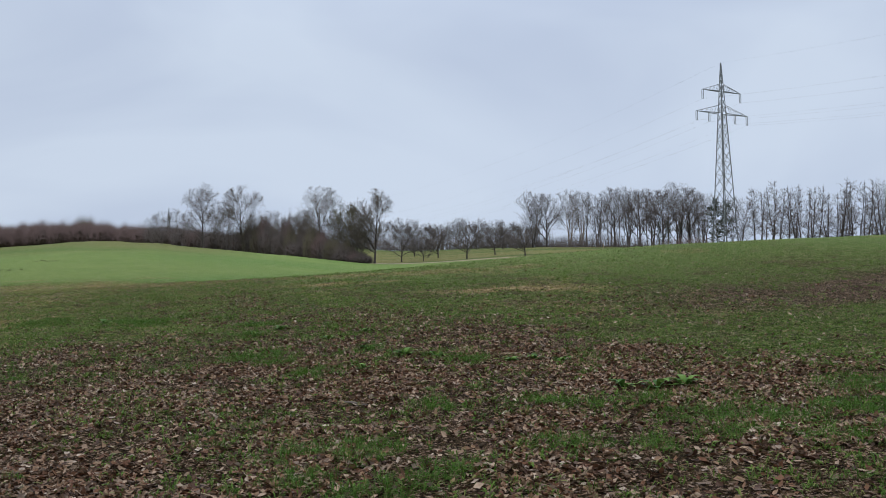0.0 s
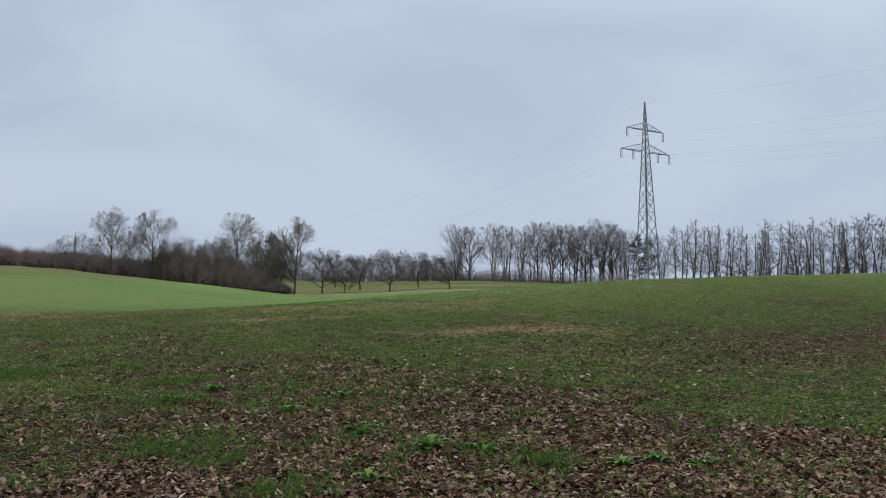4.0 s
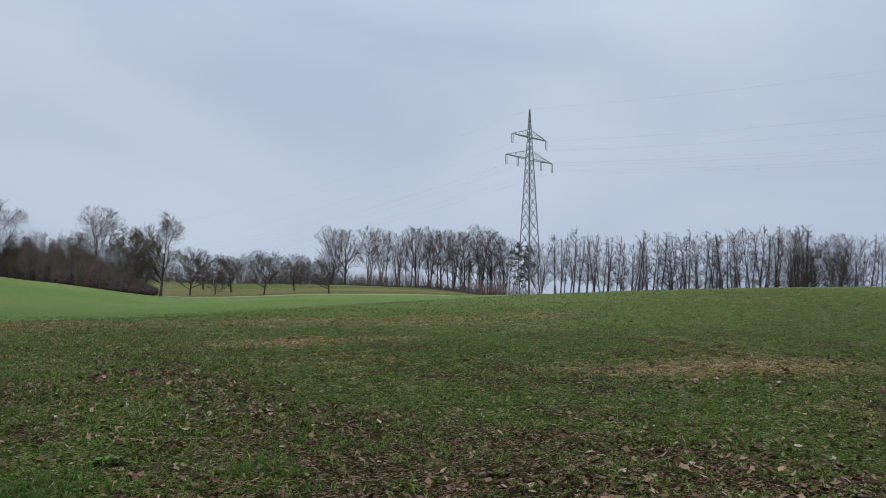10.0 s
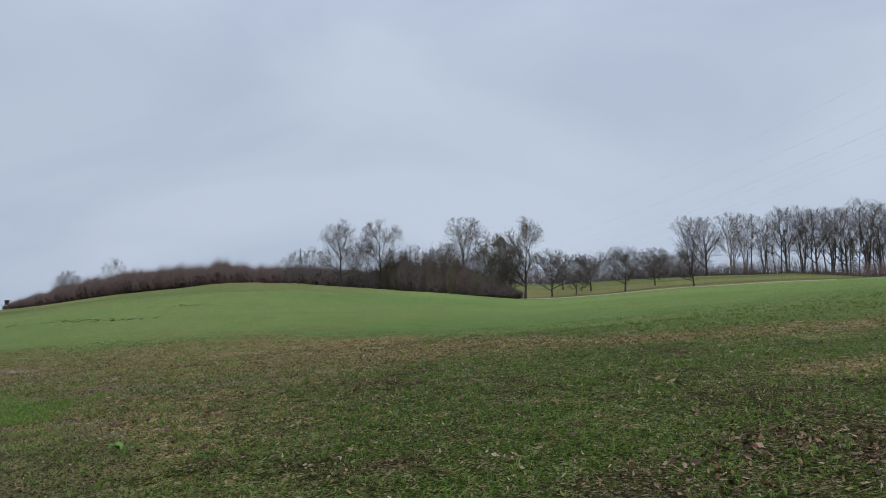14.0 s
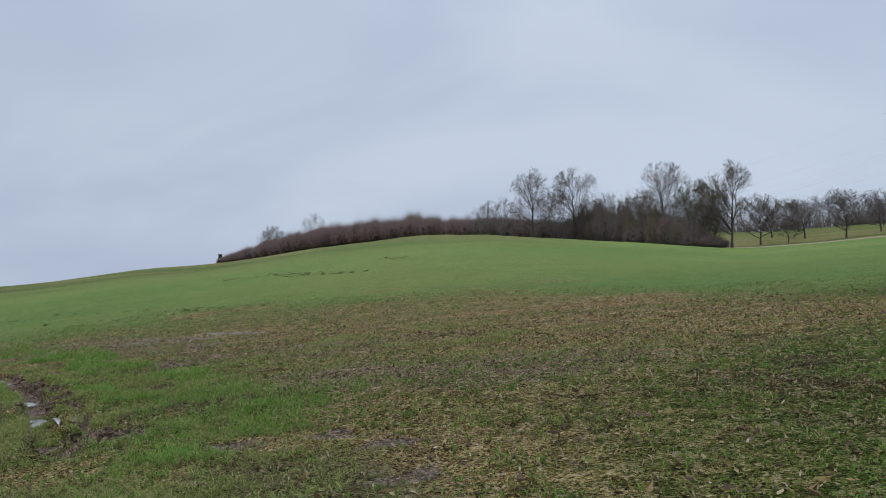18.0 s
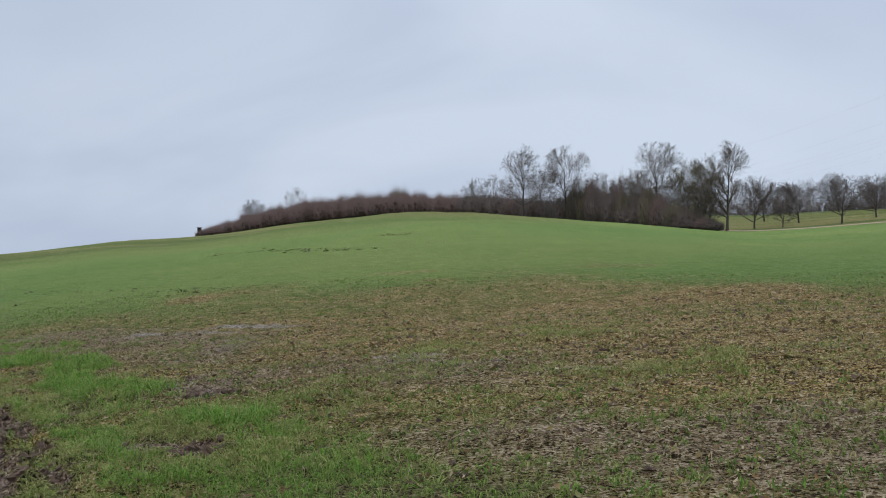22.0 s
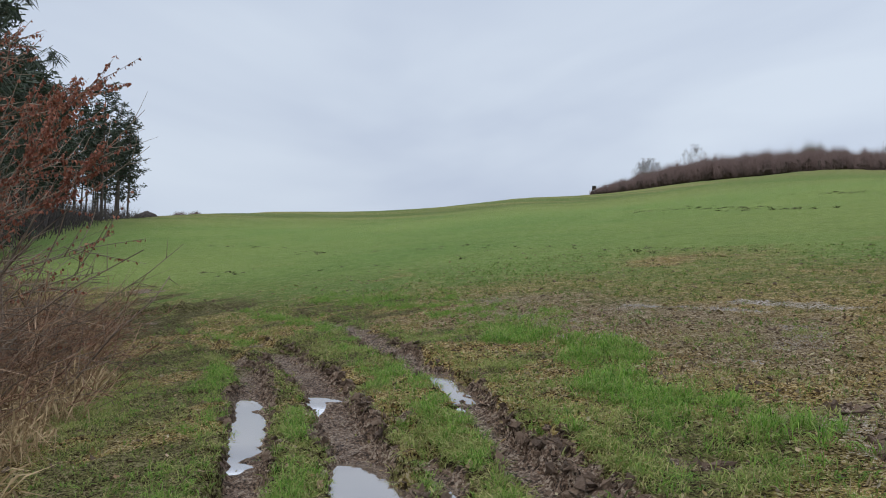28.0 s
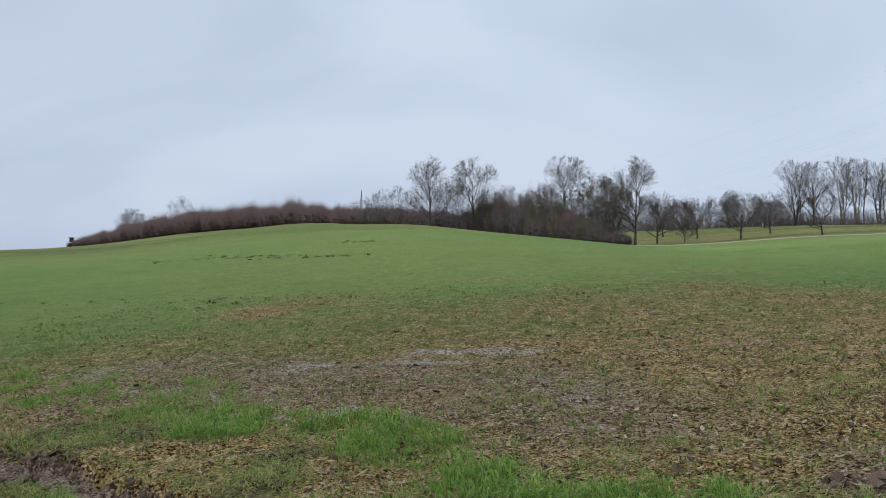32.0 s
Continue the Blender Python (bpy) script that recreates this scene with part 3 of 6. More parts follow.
def ground_material():
    m, nt, b = base_material("field_ground", 0.95, 0.1)
    geo = nt.nodes.new("ShaderNodeNewGeometry")
    pos = geo.outputs["Position"]

    def attr(key):
        n = nt.nodes.new("ShaderNodeAttribute")
        n.attribute_name = key
        return n.outputs["Fac"]

    broad, mid, fine, grain = noise_node(nt, pos, 0.045), noise_node(nt, pos, 0.7, 6.0, 0.65), noise_node(nt, pos, 4.5, 6.0, 0.7), noise_node(nt, pos, 26.0, 4.0, 0.75)
    both = math_node(nt, "ADD", math_node(nt, "MULTIPLY", mid, 0.4), math_node(nt, "MULTIPLY", fine, 0.6))
    crumb = math_node(nt, "ADD", math_node(nt, "MULTIPLY", fine, 0.45), math_node(nt, "MULTIPLY", grain, 0.55))

    def flecks(scale, stretch):
        """A random number for each small irregular fleck: soil, root, withered leaf and shadowed gap alike."""
        warp = nt.nodes.new("ShaderNodeVectorMath")
        warp.operation = "MULTIPLY_ADD"
        warp.inputs[1].default_value = stretch
        wob = nt.nodes.new("ShaderNodeTexNoise")
        wob.inputs["Scale"].default_value = scale * 1.3
        nt.links.new(pos, wob.inputs["Vector"])
        nt.links.new(pos, warp.inputs[0])
        half = nt.nodes.new("ShaderNodeVectorMath")
        half.operation = "SCALE"
        half.inputs["Scale"].default_value = 1.1 / scale
        nt.links.new(wob.outputs["Color"], half.inputs[0])
        nt.links.new(half.outputs[0], warp.inputs[2])
        v = nt.nodes.new("ShaderNodeTexVoronoi")
        v.inputs["Scale"].default_value = scale
        nt.links.new(warp.outputs[0], v.inputs["Vector"])
        sep = nt.nodes.new("ShaderNodeSeparateColor")
        nt.links.new(v.outputs["Color"], sep.inputs[0])
        return sep.outputs[0]

    # faint bands of poorer, yellower growth along the contours of the hill
    tilt = nt.nodes.new("ShaderNodeMapping")
    tilt.inputs["Rotation"].default_value, tilt.inputs["Scale"].default_value = (0, 0, radians(-24)), (0.006, 0.085, 0.01)
    nt.links.new(pos, tilt.inputs["Vector"])
    streaks = ramp_node(nt, noise_node(nt, tilt.outputs["Vector"], 1.0, 5.0, 0.6), ((0.45, (0, 0, 0)), (0.57, (1, 1, 1))))
    small, large = flecks(62.0, (1.0, 1.3, 1.0)), flecks(30.0, (1.2, 1.0, 1.0))
    fleck = math_node(nt, "ADD", math_node(nt, "MULTIPLY", small, 0.72), math_node(nt, "MULTIPLY", large, 0.28))
    fleck = math_node(nt, "ADD", math_node(nt, "MULTIPLY", fleck, 0.6), math_node(nt, "SUBTRACT", math_node(nt, "MULTIPLY", crumb, 1.2), 0.4))

    # the darkest stops also paint in the tiny shadows between crumbs and blades
    def mottle(*colours):
        return ramp_node(nt, fleck, [(0.30 + 0.42 * (i / (len(colours) - 1)) ** 0.8, c) for i, c in enumerate(colours)])

    far_green = mix_node(nt, ramp_node(nt, broad, ((0.40, (0, 0, 0)), (0.62, (1, 1, 1)))), (0.15, 0.235, 0.062), (0.2, 0.265, 0.075))
    far_green = mix_node(nt, attr("meadow"), far_green, mix_node(nt, streaks, (0.092, 0.122, 0.035), (0.178, 0.172, 0.062)))
    far_green = mix_node(nt, 0.55, far_green, mix_node(nt, 1.0, far_green, ramp_node(nt, both, ((0.36, (0.62, 0.66, 0.6)), (0.5, (1, 1, 1)), (0.64, (1.3, 1.24, 1.2)))), "MULTIPLY"))
    far_green = mix_node(nt, 0.35, far_green, mix_node(nt, 1.0, far_green, mottle((0.55, 0.55, 0.55), (1.0, 0.95, 0.9), (1.45, 1.45, 1.35)), "MULTIPLY"))
    green = mottle((0.022, 0.02, 0.006), (0.048, 0.062, 0.011), (0.07, 0.112, 0.016), (0.082, 0.156, 0.018), (0.12, 0.155, 0.03), (0.25, 0.185, 0.085))
    thin = mottle((0.014, 0.009, 0.005), (0.042, 0.03, 0.012), (0.075, 0.058, 0.02), (0.078, 0.078, 0.019), (0.13, 0.10, 0.04), (0.26, 0.19, 0.105))
    green = mix_node(nt, ramp_node(nt, mid, ((0.38, (1, 1, 1)), (0.50, (0, 0, 0)))), green, thin)
    col = mix_node(nt, attr("sward"), green, far_green)
    soil = mottle((0.022, 0.013, 0.007), (0.14, 0.088, 0.037), (0.295, 0.192, 0.08), (0.305, 0.24, 0.07), (0.465, 0.33, 0.145), (0.63, 0.485, 0.28))

    def layer(under, over, key, lo=0.35, hi=0.6, spread=0.5, grainy=None):
        f = math_node(nt, "ADD", attr(key), math_node(nt, "MULTIPLY", math_node(nt, "SUBTRACT", grainy or both, 0.5), spread))
        mr = nt.nodes.new("ShaderNodeMapRange")
        mr.inputs["From Min"].default_value, mr.inputs["From Max"].default_value = lo, hi
        nt.links.new(f, mr.inputs["Value"])
        return mix_node(nt, mr.outputs["Result"], under, over), mr.outputs["Result"]

    col, _ = layer(col, soil, "soil", 0.25, 0.75, 1.6)
    col, dampf = layer(col, mottle((0.03, 0.02, 0.011), (0.15, 0.10, 0.055), (0.255, 0.18, 0.105), (0.31, 0.245, 0.145), (0.47, 0.385, 0.265)), "damp", 0.25, 0.8, 1.8, fleck)
    lush = mottle((0.022, 0.015, 0.008), (0.075, 0.058, 0.026), (0.125, 0.112, 0.042), (0.132, 0.152, 0.041), (0.18, 0.15, 0.068), (0.27, 0.22, 0.13))
    col, _ = layer(col, lush, "lush", 0.3, 0.7, 1.2)
    col, _ = layer(col, mottle((0.08, 0.06, 0.035), (0.17, 0.15, 0.06), (0.27, 0.21, 0.11), (0.42, 0.33, 0.19)), "dry")
    col, _ = layer(col, mottle((0.012, 0.007, 0.004), (0.045, 0.022, 0.012), (0.055, 0.05, 0.016), (0.15, 0.08, 0.045), (0.40, 0.28, 0.20)), "litter", 0.2, 0.6, 1.0)
    mud = mottle((0.03, 0.018, 0.011), (0.12, 0.074, 0.047), (0.20, 0.13, 0.088), (0.27, 0.19, 0.135), (0.38, 0.30, 0.225))
    col, mudf = layer(col, mud, "mud", 0.35, 0.6, 0.9)
    col, wetf = layer(col, (0.22, 0.175, 0.13), "wet", 0.62, 0.80, 1.5, fleck)
    nt.links.new(col, b.inputs["Base Color"])
    rough = math_node(nt, "SUBTRACT", 0.95, math_node(nt, "MULTIPLY", mudf, 0.25))
    rough = math_node(nt, "SUBTRACT", rough, math_node(nt, "MULTIPLY", attr("lush"), 0.1))
    rough = math_node(nt, "SUBTRACT", rough, math_node(nt, "MULTIPLY", dampf, 0.2))
    rough = math_node(nt, "SUBTRACT", rough, math_node(nt, "MULTIPLY", wetf, 0.62), True)
    nt.links.new(math_node(nt, "MAXIMUM", rough, 0.08), b.inputs["Roughness"])
    nt.links.new(math_node(nt, "ADD", math_node(nt, "ADD", 0.05, math_node(nt, "MULTIPLY", mudf, 0.12)), math_node(nt, "MULTIPLY", wetf, 0.4)), b.inputs["Specular IOR Level"])
    relief_amount = math_node(nt, "SUBTRACT", 1.0, math_node(nt, "MULTIPLY", wetf, 0.9))
    bump = nt.nodes.new("ShaderNodeBump")
    bump.inputs["Distance"].default_value = 0.10
    nt.links.new(relief_amount, bump.inputs["Strength"])
    nt.links.new(math_node(nt, "ADD", crumb, math_node(nt, "MULTIPLY", fleck, 0.35)), bump.inputs["Height"])
    nt.links.new(bump.outputs["Normal"], b.inputs["Normal"])
    return m


ground_mesh.materials.append(ground_material())
ground = tagged(new("ground", ground_mesh), "rolling winter field of green crop, brown soil and muddy track", "ground", kind="structure")

# ---------------------------------------------------------------- building blocks


class Bundle:
    """Collects tubes and leaves as arrays, to become one mesh."""

    def __init__(self):
        self.v, self.f, self.n = [], [], 0

    def add(self, verts, tris):
        self.v.append(np.asarray(verts, float))
        self.f.append(np.asarray(tris, int) + self.n)
        self.n += len(verts)

    def tube(self, pts, radii, sides=4):
        pts = np.asarray(pts, float)
        rings, k = [], len(pts)
        for i in range(k):
            d = pts[min(i + 1, k - 1)] - pts[max(i - 1, 0)]
            d = d / (np.linalg.norm(d) + 1e-9)
            a = np.cross(d, (0.31, 0.95, 0.05) if abs(d[2]) > 0.7 else (0, 0, 1.0))
            a /= np.linalg.norm(a) + 1e-9
            b = np.cross(d, a)
            t = np.arange(sides) * 2 * math.pi / sides
            rings.append(pts[i] + radii[i] * (np.cos(t)[:, None] * a + np.sin(t)[:, None] * b))
        tri = []
        for i in range(k - 1):
            for j in range(sides):
                p, q = i * sides + j, i * sides + (j + 1) % sides
                tri += [(p, q, q + sides), (p, q + sides, p + sides)]
        self.add(np.concatenate(rings), tri)

    def spike(self, a, b, r):
        """A thin three-sided twig that runs to a point."""
        a, b = np.asarray(a, float), np.asarray(b, float)
        d = b - a
        u = np.cross(d, (0.2, 0.3, 0.9))
        u = u / (np.linalg.norm(u) + 1e-9) * r
        w = np.cross(d, u)
        w = w / (np.linalg.norm(w) + 1e-9) * r
        self.add([a + u, a - 0.5 * u + 0.87 * w, a - 0.5 * u - 0.87 * w, b], [(0, 1, 3), (1, 2, 3), (2, 0, 3)])

    def mesh(self, name, material, smooth_faces=True):
        me = mesh_arrays(name, np.concatenate(self.v), np.concatenate(self.f), smooth_faces)
        me.materials.append(material)
        return me


def part(name, bm, material, parent, label=""):
    """Links a Bundle or bmesh as one mesh object under a thing or a part."""
    if isinstance(bm, Bundle):
        me = bm.mesh(name, material)
    else:
        me = bpy.data.meshes.new(name)
        bm.to_mesh(me)
        bm.free()
        me.materials.append(material)
    ob = new(name, me)
    ob.parent = parent
    return tagged(ob, label) if label else ob


def scatter(name, templates, material, x, y, z, scale, rng, tilt=0.3, sink=0.0, smooth_faces=False):
    """One mesh of many small pieces, each turned, tilted and scaled on its own. templates: (verts, tris)."""
    vs, fs, base = [], [], 0
    pick = rng.integers(0, len(templates), len(x))
    for ti, (tv, tf) in enumerate(templates):
        m = pick == ti
        n = int(m.sum())
        if not n:
            continue
        a, p, q = rng.uniform(0, 2 * math.pi, n), rng.normal(0, tilt, n), rng.normal(0, tilt, n)
        v = np.repeat(np.asarray(tv, float)[None], n, 0) * np.asarray(scale)[m][:, None, None]
        v = np.stack([v[..., 0], v[..., 1] * np.cos(p)[:, None] - v[..., 2] * np.sin(p)[:, None], v[..., 1] * np.sin(p)[:, None] + v[..., 2] * np.cos(p)[:, None]], -1)
        v = np.stack([v[..., 0] * np.cos(q)[:, None] + v[..., 2] * np.sin(q)[:, None], v[..., 1], -v[..., 0] * np.sin(q)[:, None] + v[..., 2] * np.cos(q)[:, None]], -1)
        v = np.stack([v[..., 0] * np.cos(a)[:, None] - v[..., 1] * np.sin(a)[:, None], v[..., 0] * np.sin(a)[:, None] + v[..., 1] * np.cos(a)[:, None], v[..., 2]], -1)
        v += np.stack([x[m], y[m], z[m] - sink], -1)[:, None, :]
        k = len(tv)
        f = np.asarray(tf)[None] + (base + np.arange(n) * k)[:, None, None]
        vs.append(v.reshape(-1, 3))
        fs.append(f.reshape(-1, 3))
        base += n * k
    me = mesh_arrays(name, np.concatenate(vs), np.concatenate(fs), smooth_faces)
    me.materials.append(material)
    return new(name, me)


def turn(d, rng, angle):
    """The direction d, turned by about that angle to a random side."""
    s = np.cross(d, rng.normal(size=3))
    s /= np.linalg.norm(s) + 1e-9
    out = d * math.cos(angle) + s * math.sin(angle)
    return out / np.linalg.norm(out)


def limb(rng, start, d, length, segs, wander, lift):
    pts, p = [np.array(start, float)], np.array(start, float)
    for _ in range(segs):
        d = d + rng.normal(0, wander, 3) + np.array([0, 0, lift])
        d = d / np.linalg.norm(d)
        p = p + d * length / segs
        pts.append(p.copy())
    return np.array(pts), d


def bare_tree(name, seed, h, trunk_frac, spread, n1, n2, n3, n4, bark, twig, r0=0.02, lift=0.12, multi=1, lean=0.0, angle=0.75, thick=1.0, env=0.0, wander=0.11, fork=0.9):
    """A leafless tree: trunk with limbs, and a crown of finer and finer twigs that fills an oval of half width env * h."""
    rng = np.random.default_rng(seed)
    root = new(name)
    wood, crown = Bundle(), Bundle()
    low = h * trunk_frac * 0.55
    centre, radii = np.array([lean * h * 0.6, 0, (h + low) / 2]), np.array([h * env, h * env, (h - low) / 2]) if env else None
    lobes = rng.uniform(0, 6.28, 3)

    def room(p, d):
        """How far the oval, with its lobes, reaches from p in the direction d."""
        if radii is None:
            return 1e9
        o, w = (p - centre) / radii, d / radii
        qa, qb, qc = w @ w, 2 * o @ w, o @ o - 1
        disc = qb * qb - 4 * qa * qc
        if disc <= 0:
            return h * 0.02
        far = max((-qb + math.sqrt(disc)) / (2 * qa), h * 0.02)
        a = math.atan2(d[1], d[0])
        return far * (1 + 0.10 * math.sin(3 * a + lobes[0]) + 0.08 * math.sin(5 * a + 4 * d[2] + lobes[1]))

    for k in range(multi):
        d0 = np.array([lean + rng.normal(0, 0.03) + (0.22 * math.cos(k * 2.4) if multi > 1 else 0), rng.normal(0, 0.03) + (0.22 * math.sin(k * 2.4) if multi > 1 else 0), 1.0])
        d0 /= np.linalg.norm(d0)
        pts, _ = limb(rng, (0, 0, -0.3), d0, h * fork * rng.uniform(0.9, 1.0), 9, 0.05, 0.05)
        rad = h * r0 * thick * (1 - np.linspace(0, 0.93, 10) ** 0.8) / multi ** 0.4
        rad[0] *= 1.35
        wood.tube(pts, rad, 7)
        for i in range(max(3, n1 // multi)):
            f = trunk_frac + (0.95 - trunk_frac) * ((i + rng.uniform(0.1, 0.9)) / max(3, n1 // multi)) ** 1.15
            j = min(8, int(f * 9))
            a = pts[j] + (pts[j + 1] - pts[j]) * (f * 9 - j)
            d1 = turn(np.array([0, 0, 1.0]), rng, angle * rng.uniform(0.75, 1.2) * (1.45 - 0.95 * f))
            len1 = min(h * spread * (1.1 - 0.35 * (f - trunk_frac) / (1 - trunk_frac)) * rng.uniform(0.8, 1.2), room(a, d1) * rng.uniform(0.8, 0.95))
            p1, _ = limb(rng, a, d1, len1, 5, wander, lift)
            r1 = max(rad[j] * 0.5, 0.012)
            wood.tube(p1, r1 * np.linspace(1, 0.25, 6), 5)
            size = max(len1, h * spread * 0.45)
            for i2 in range(n2):
                f2 = 0.2 + 0.8 * (i2 + rng.random()) / n2
                j2 = min(4, int(f2 * 5))
                b = p1[j2] + (p1[j2 + 1] - p1[j2]) * (f2 * 5 - j2)
                dd = p1[j2 + 1] - p1[j2]
                d2 = turn(dd / np.linalg.norm(dd), rng, rng.uniform(0.35, 0.85))
                p2, _ = limb(rng, b, d2, min(size * 0.5 * rng.uniform(0.6, 1.2), room(b, d2) * rng.uniform(0.75, 1.0)), 3, wander * 1.2, lift)
                r2 = max(0.018, r1 * 0.32) * thick
                crown.tube(p2, r2 * np.array([1, 0.75, 0.5, 0.3]), 3)
                for i3 in range(n3):
                    f3 = 0.15 + 0.85 * (i3 + rng.random()) / n3
                    j3 = min(2, int(f3 * 3))
                    c = p2[j3] + (p2[j3 + 1] - p2[j3]) * (f3 * 3 - j3)
                    d3 = p2[j3 + 1] - p2[j3]
                    d3 = turn(d3 / (np.linalg.norm(d3) + 1e-9), rng, rng.uniform(0.3, 0.85))
                    p3, d3 = limb(rng, c, d3, min(size * 0.26 * rng.uniform(0.6, 1.3), room(c, d3) * rng.uniform(0.8, 1.05)), 2, wander, lift)
                    crown.spike(p3[0], p3[1], 0.019 * thick)
                    crown.spike(p3[1] - (p3[1] - p3[0]) * 0.1, p3[2], 0.014 * thick)
                    for i4 in range(n4):
                        e = p3[1] + (p3[2] - p3[1]) * rng.random()
                        d4 = turn(d3, rng, rng.uniform(0.3, 0.8))
                        crown.spike(e, e + d4 * min(size * 0.15 * rng.uniform(0.6, 1.3), room(e, d4) * 1.05), 0.011 * thick)
    part("trunk", wood, bark, root)
    part("crown", crown, twig, root)
    return root


def put(root, x, y, turn_deg=0, size=1.0, sink=0.1):
    root.matrix_basis = pose(x, y, float(height(np.array([x]), np.array([y]))[0]) - sink, 0, 0, turn_deg) @ Matrix.Scale(size, 4)
    return root


def again(root, x, y, turn_deg, size):
    ob = copy_thing(root, Matrix())
    return put(ob, x, y, turn_deg, size)

# ---------------------------------------------------------------- trees of the hill
ash = tagged(put(bare_tree("ash_tree", 11, 15.4, 0.2, 0.42, 20, 9, 7, 4, BARK_DARK, TWIG, 0.015, lift=0.035, angle=0.85, thick=1.1, env=0.37, fork=0.8), -55.3, 198.5, 0, 1.0), "tall leafless tree with a rounded crown above the hedge", "tree", "hedgerow trees")
tagged(again(ash, -46.2, 198.7, 130, 1.03), "tall leafless tree with an upright crown above the hedge", "tree", "hedgerow trees")
tagged(put(bare_tree("maple_tree", 12, 16.6, 0.18, 0.45, 22, 9, 7, 4, BARK_DARK, TWIG, 0.015, lift=0.035, angle=0.85, thick=1.1, env=0.40, fork=0.8), -27.5, 194.8, 0, 1.04), "broad leafless tree at the end of the hedge", "tree", "hedgerow trees")
oak = tagged(put(bare_tree("field_oak", 13, 16.4, 0.2, 0.42, 24, 9, 7, 4, BARK_DARK, TWIG, 0.016, lift=0.035, angle=0.8, thick=1.1, env=0.33, fork=0.85), -14.2, 187.0, 40, 1.03), "tall oval leafless tree standing where hedge meets orchard", "tree", "hedgerow trees")
small = tagged(put(bare_tree("hedge_tree", 14, 11.5, 0.15, 0.45, 15, 7, 6, 2, BARK, TWIG, 0.012, lift=0.05, multi=3, angle=0.7, thick=1.0, env=0.33), -51.5, 200.5, 70, 1.0), "slim leafless tree between taller ones in the hedge", "tree", "hedgerow trees")
for x, y, a, s in ((-64.5, 206, 0, 0.82), (-67.8, 207, 90, 0.75), (-70.5, 209, 40, 0.68), (-61.5, 205, 200, 0.72), (-32.9, 208, 10, 1.05), (-35.7, 209.8, 60, 0.95), (-19.6, 193, 150, 0.9), (-17.4, 192, 250, 1.0), (-49.8, 200, 30, 0.95), (-43.2, 199, 110, 0.9), (-39.5, 200, 300, 0.95), (-34.0, 197, 80, 0.9), (-30.6, 196.5, 190, 1.0), (-24.6, 193.5, 20, 0.95), (-22.6, 192, 240, 0.9), (-54.9, 213.5, 20, 1.0), (-58.5, 216, 220, 0.9), (-39.5, 203, 75, 0.95), (-31.4, 199, 310, 1.0), (-25.2, 194, 150, 0.95)):
    tagged(again(small, x, y, a, s), "slim leafless tree behind the hedge", "tree", "hedgerow trees")
olive = tagged(put(bare_tree("goat_willow", 15, 14.0, 0.14, 0.42, 24, 9, 7, 4, BARK_DARK, OLIVE_TWIG, 0.014, lift=0.05, multi=4, angle=0.65, thick=1.2, env=0.30), -20.7, 191.5, 0, 1.0), "dense olive-brown willow thicket tree", "tree", "hedgerow trees")
tagged(again(olive, -18.1, 189.7, 110, 0.93), "dense olive-brown willow thicket tree", "tree", "hedgerow trees")
for dx, a in ((-1.6, 0), (1.2, 65), (0.2, 130)):
    tagged(again(small, -195 + dx, 318.5, a, 1.38), "dense rounded bare tree at the end of the hedge", "tree", "hedge bushes")
tagged(again(small, -157, 284, 40, 1.25), "thin small tree above the hedge", "tree", "hedge bushes")


def hedge_bush(seed, material, twigs=1700, rough=0.3):
    """A dense leafless bush, about 1 high and 1 across: a packed heart and fine twigs all over it."""
    rng = np.random.default_rng(seed)
    root = new("hedge_bush")
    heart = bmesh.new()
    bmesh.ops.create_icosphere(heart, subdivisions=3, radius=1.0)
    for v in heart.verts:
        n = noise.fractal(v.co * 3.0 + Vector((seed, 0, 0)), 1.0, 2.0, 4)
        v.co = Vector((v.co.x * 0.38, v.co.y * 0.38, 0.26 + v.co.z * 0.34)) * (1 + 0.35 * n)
    tw = Bundle()
    for i in range(twigs):
        a, r = rng.uniform(0, 2 * math.pi), 0.48 * math.sqrt(rng.random())
        dome = math.sqrt(max(0.0, 1 - (r / 0.56) ** 2)) * (1 + rough * noise.fractal(Vector((math.cos(a) * r * 5, math.sin(a) * r * 5, seed)), 1.0, 2.0, 3))
        foot = rng.uniform(0, 0.75) * dome
        top = dome * rng.uniform(0.82, 1.06) if rng.random() < 0.7 else foot + 0.25 * rng.random()
        out = np.array([math.cos(a), math.sin(a), 0])
        tw.spike(out * r * 0.9 + (0, 0, foot * 0.8), out * (r + rng.uniform(-0.02, 0.12)) + rng.normal(0, 0.065, 3) * (1, 1, 0.25) + (0, 0, max(top, foot + 0.08)), rng.uniform(0.002, 0.0045))
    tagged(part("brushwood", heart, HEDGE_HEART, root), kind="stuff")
    tagged(part("twig_work", tw, material, root), kind="stuff")
    return root


BUSHES = [hedge_bush(500, HEDGE_TWIG), hedge_bush(501, HEDGE_TWIG), hedge_bush(502, OLIVE_TWIG), hedge_bush(503, TWIG_DARK), hedge_bush(504, OLIVE_TWIG, 3200, 0.4)]
BUSH_LABELS = ("reddish-brown leafless bush in the long hedge", "reddish-brown leafless bush in the long hedge", "dark olive shrub in the hedge", "dark leafless shrub low in the hedge", "round olive bush rising from the hedge")
bush_used = set()


def plant_bush(k, x, y, a, wide, tall):
    ob = BUSHES[k] if k not in bush_used else copy_thing(BUSHES[k], Matrix())
    bush_used.add(k)
    put(ob, x, y, a, 1.0)
    ob.matrix_basis = ob.matrix_basis @ Matrix.Diagonal((wide, wide, tall, 1))
    return tagged(ob, BUSH_LABELS[k], "shrub", "hedge bushes")


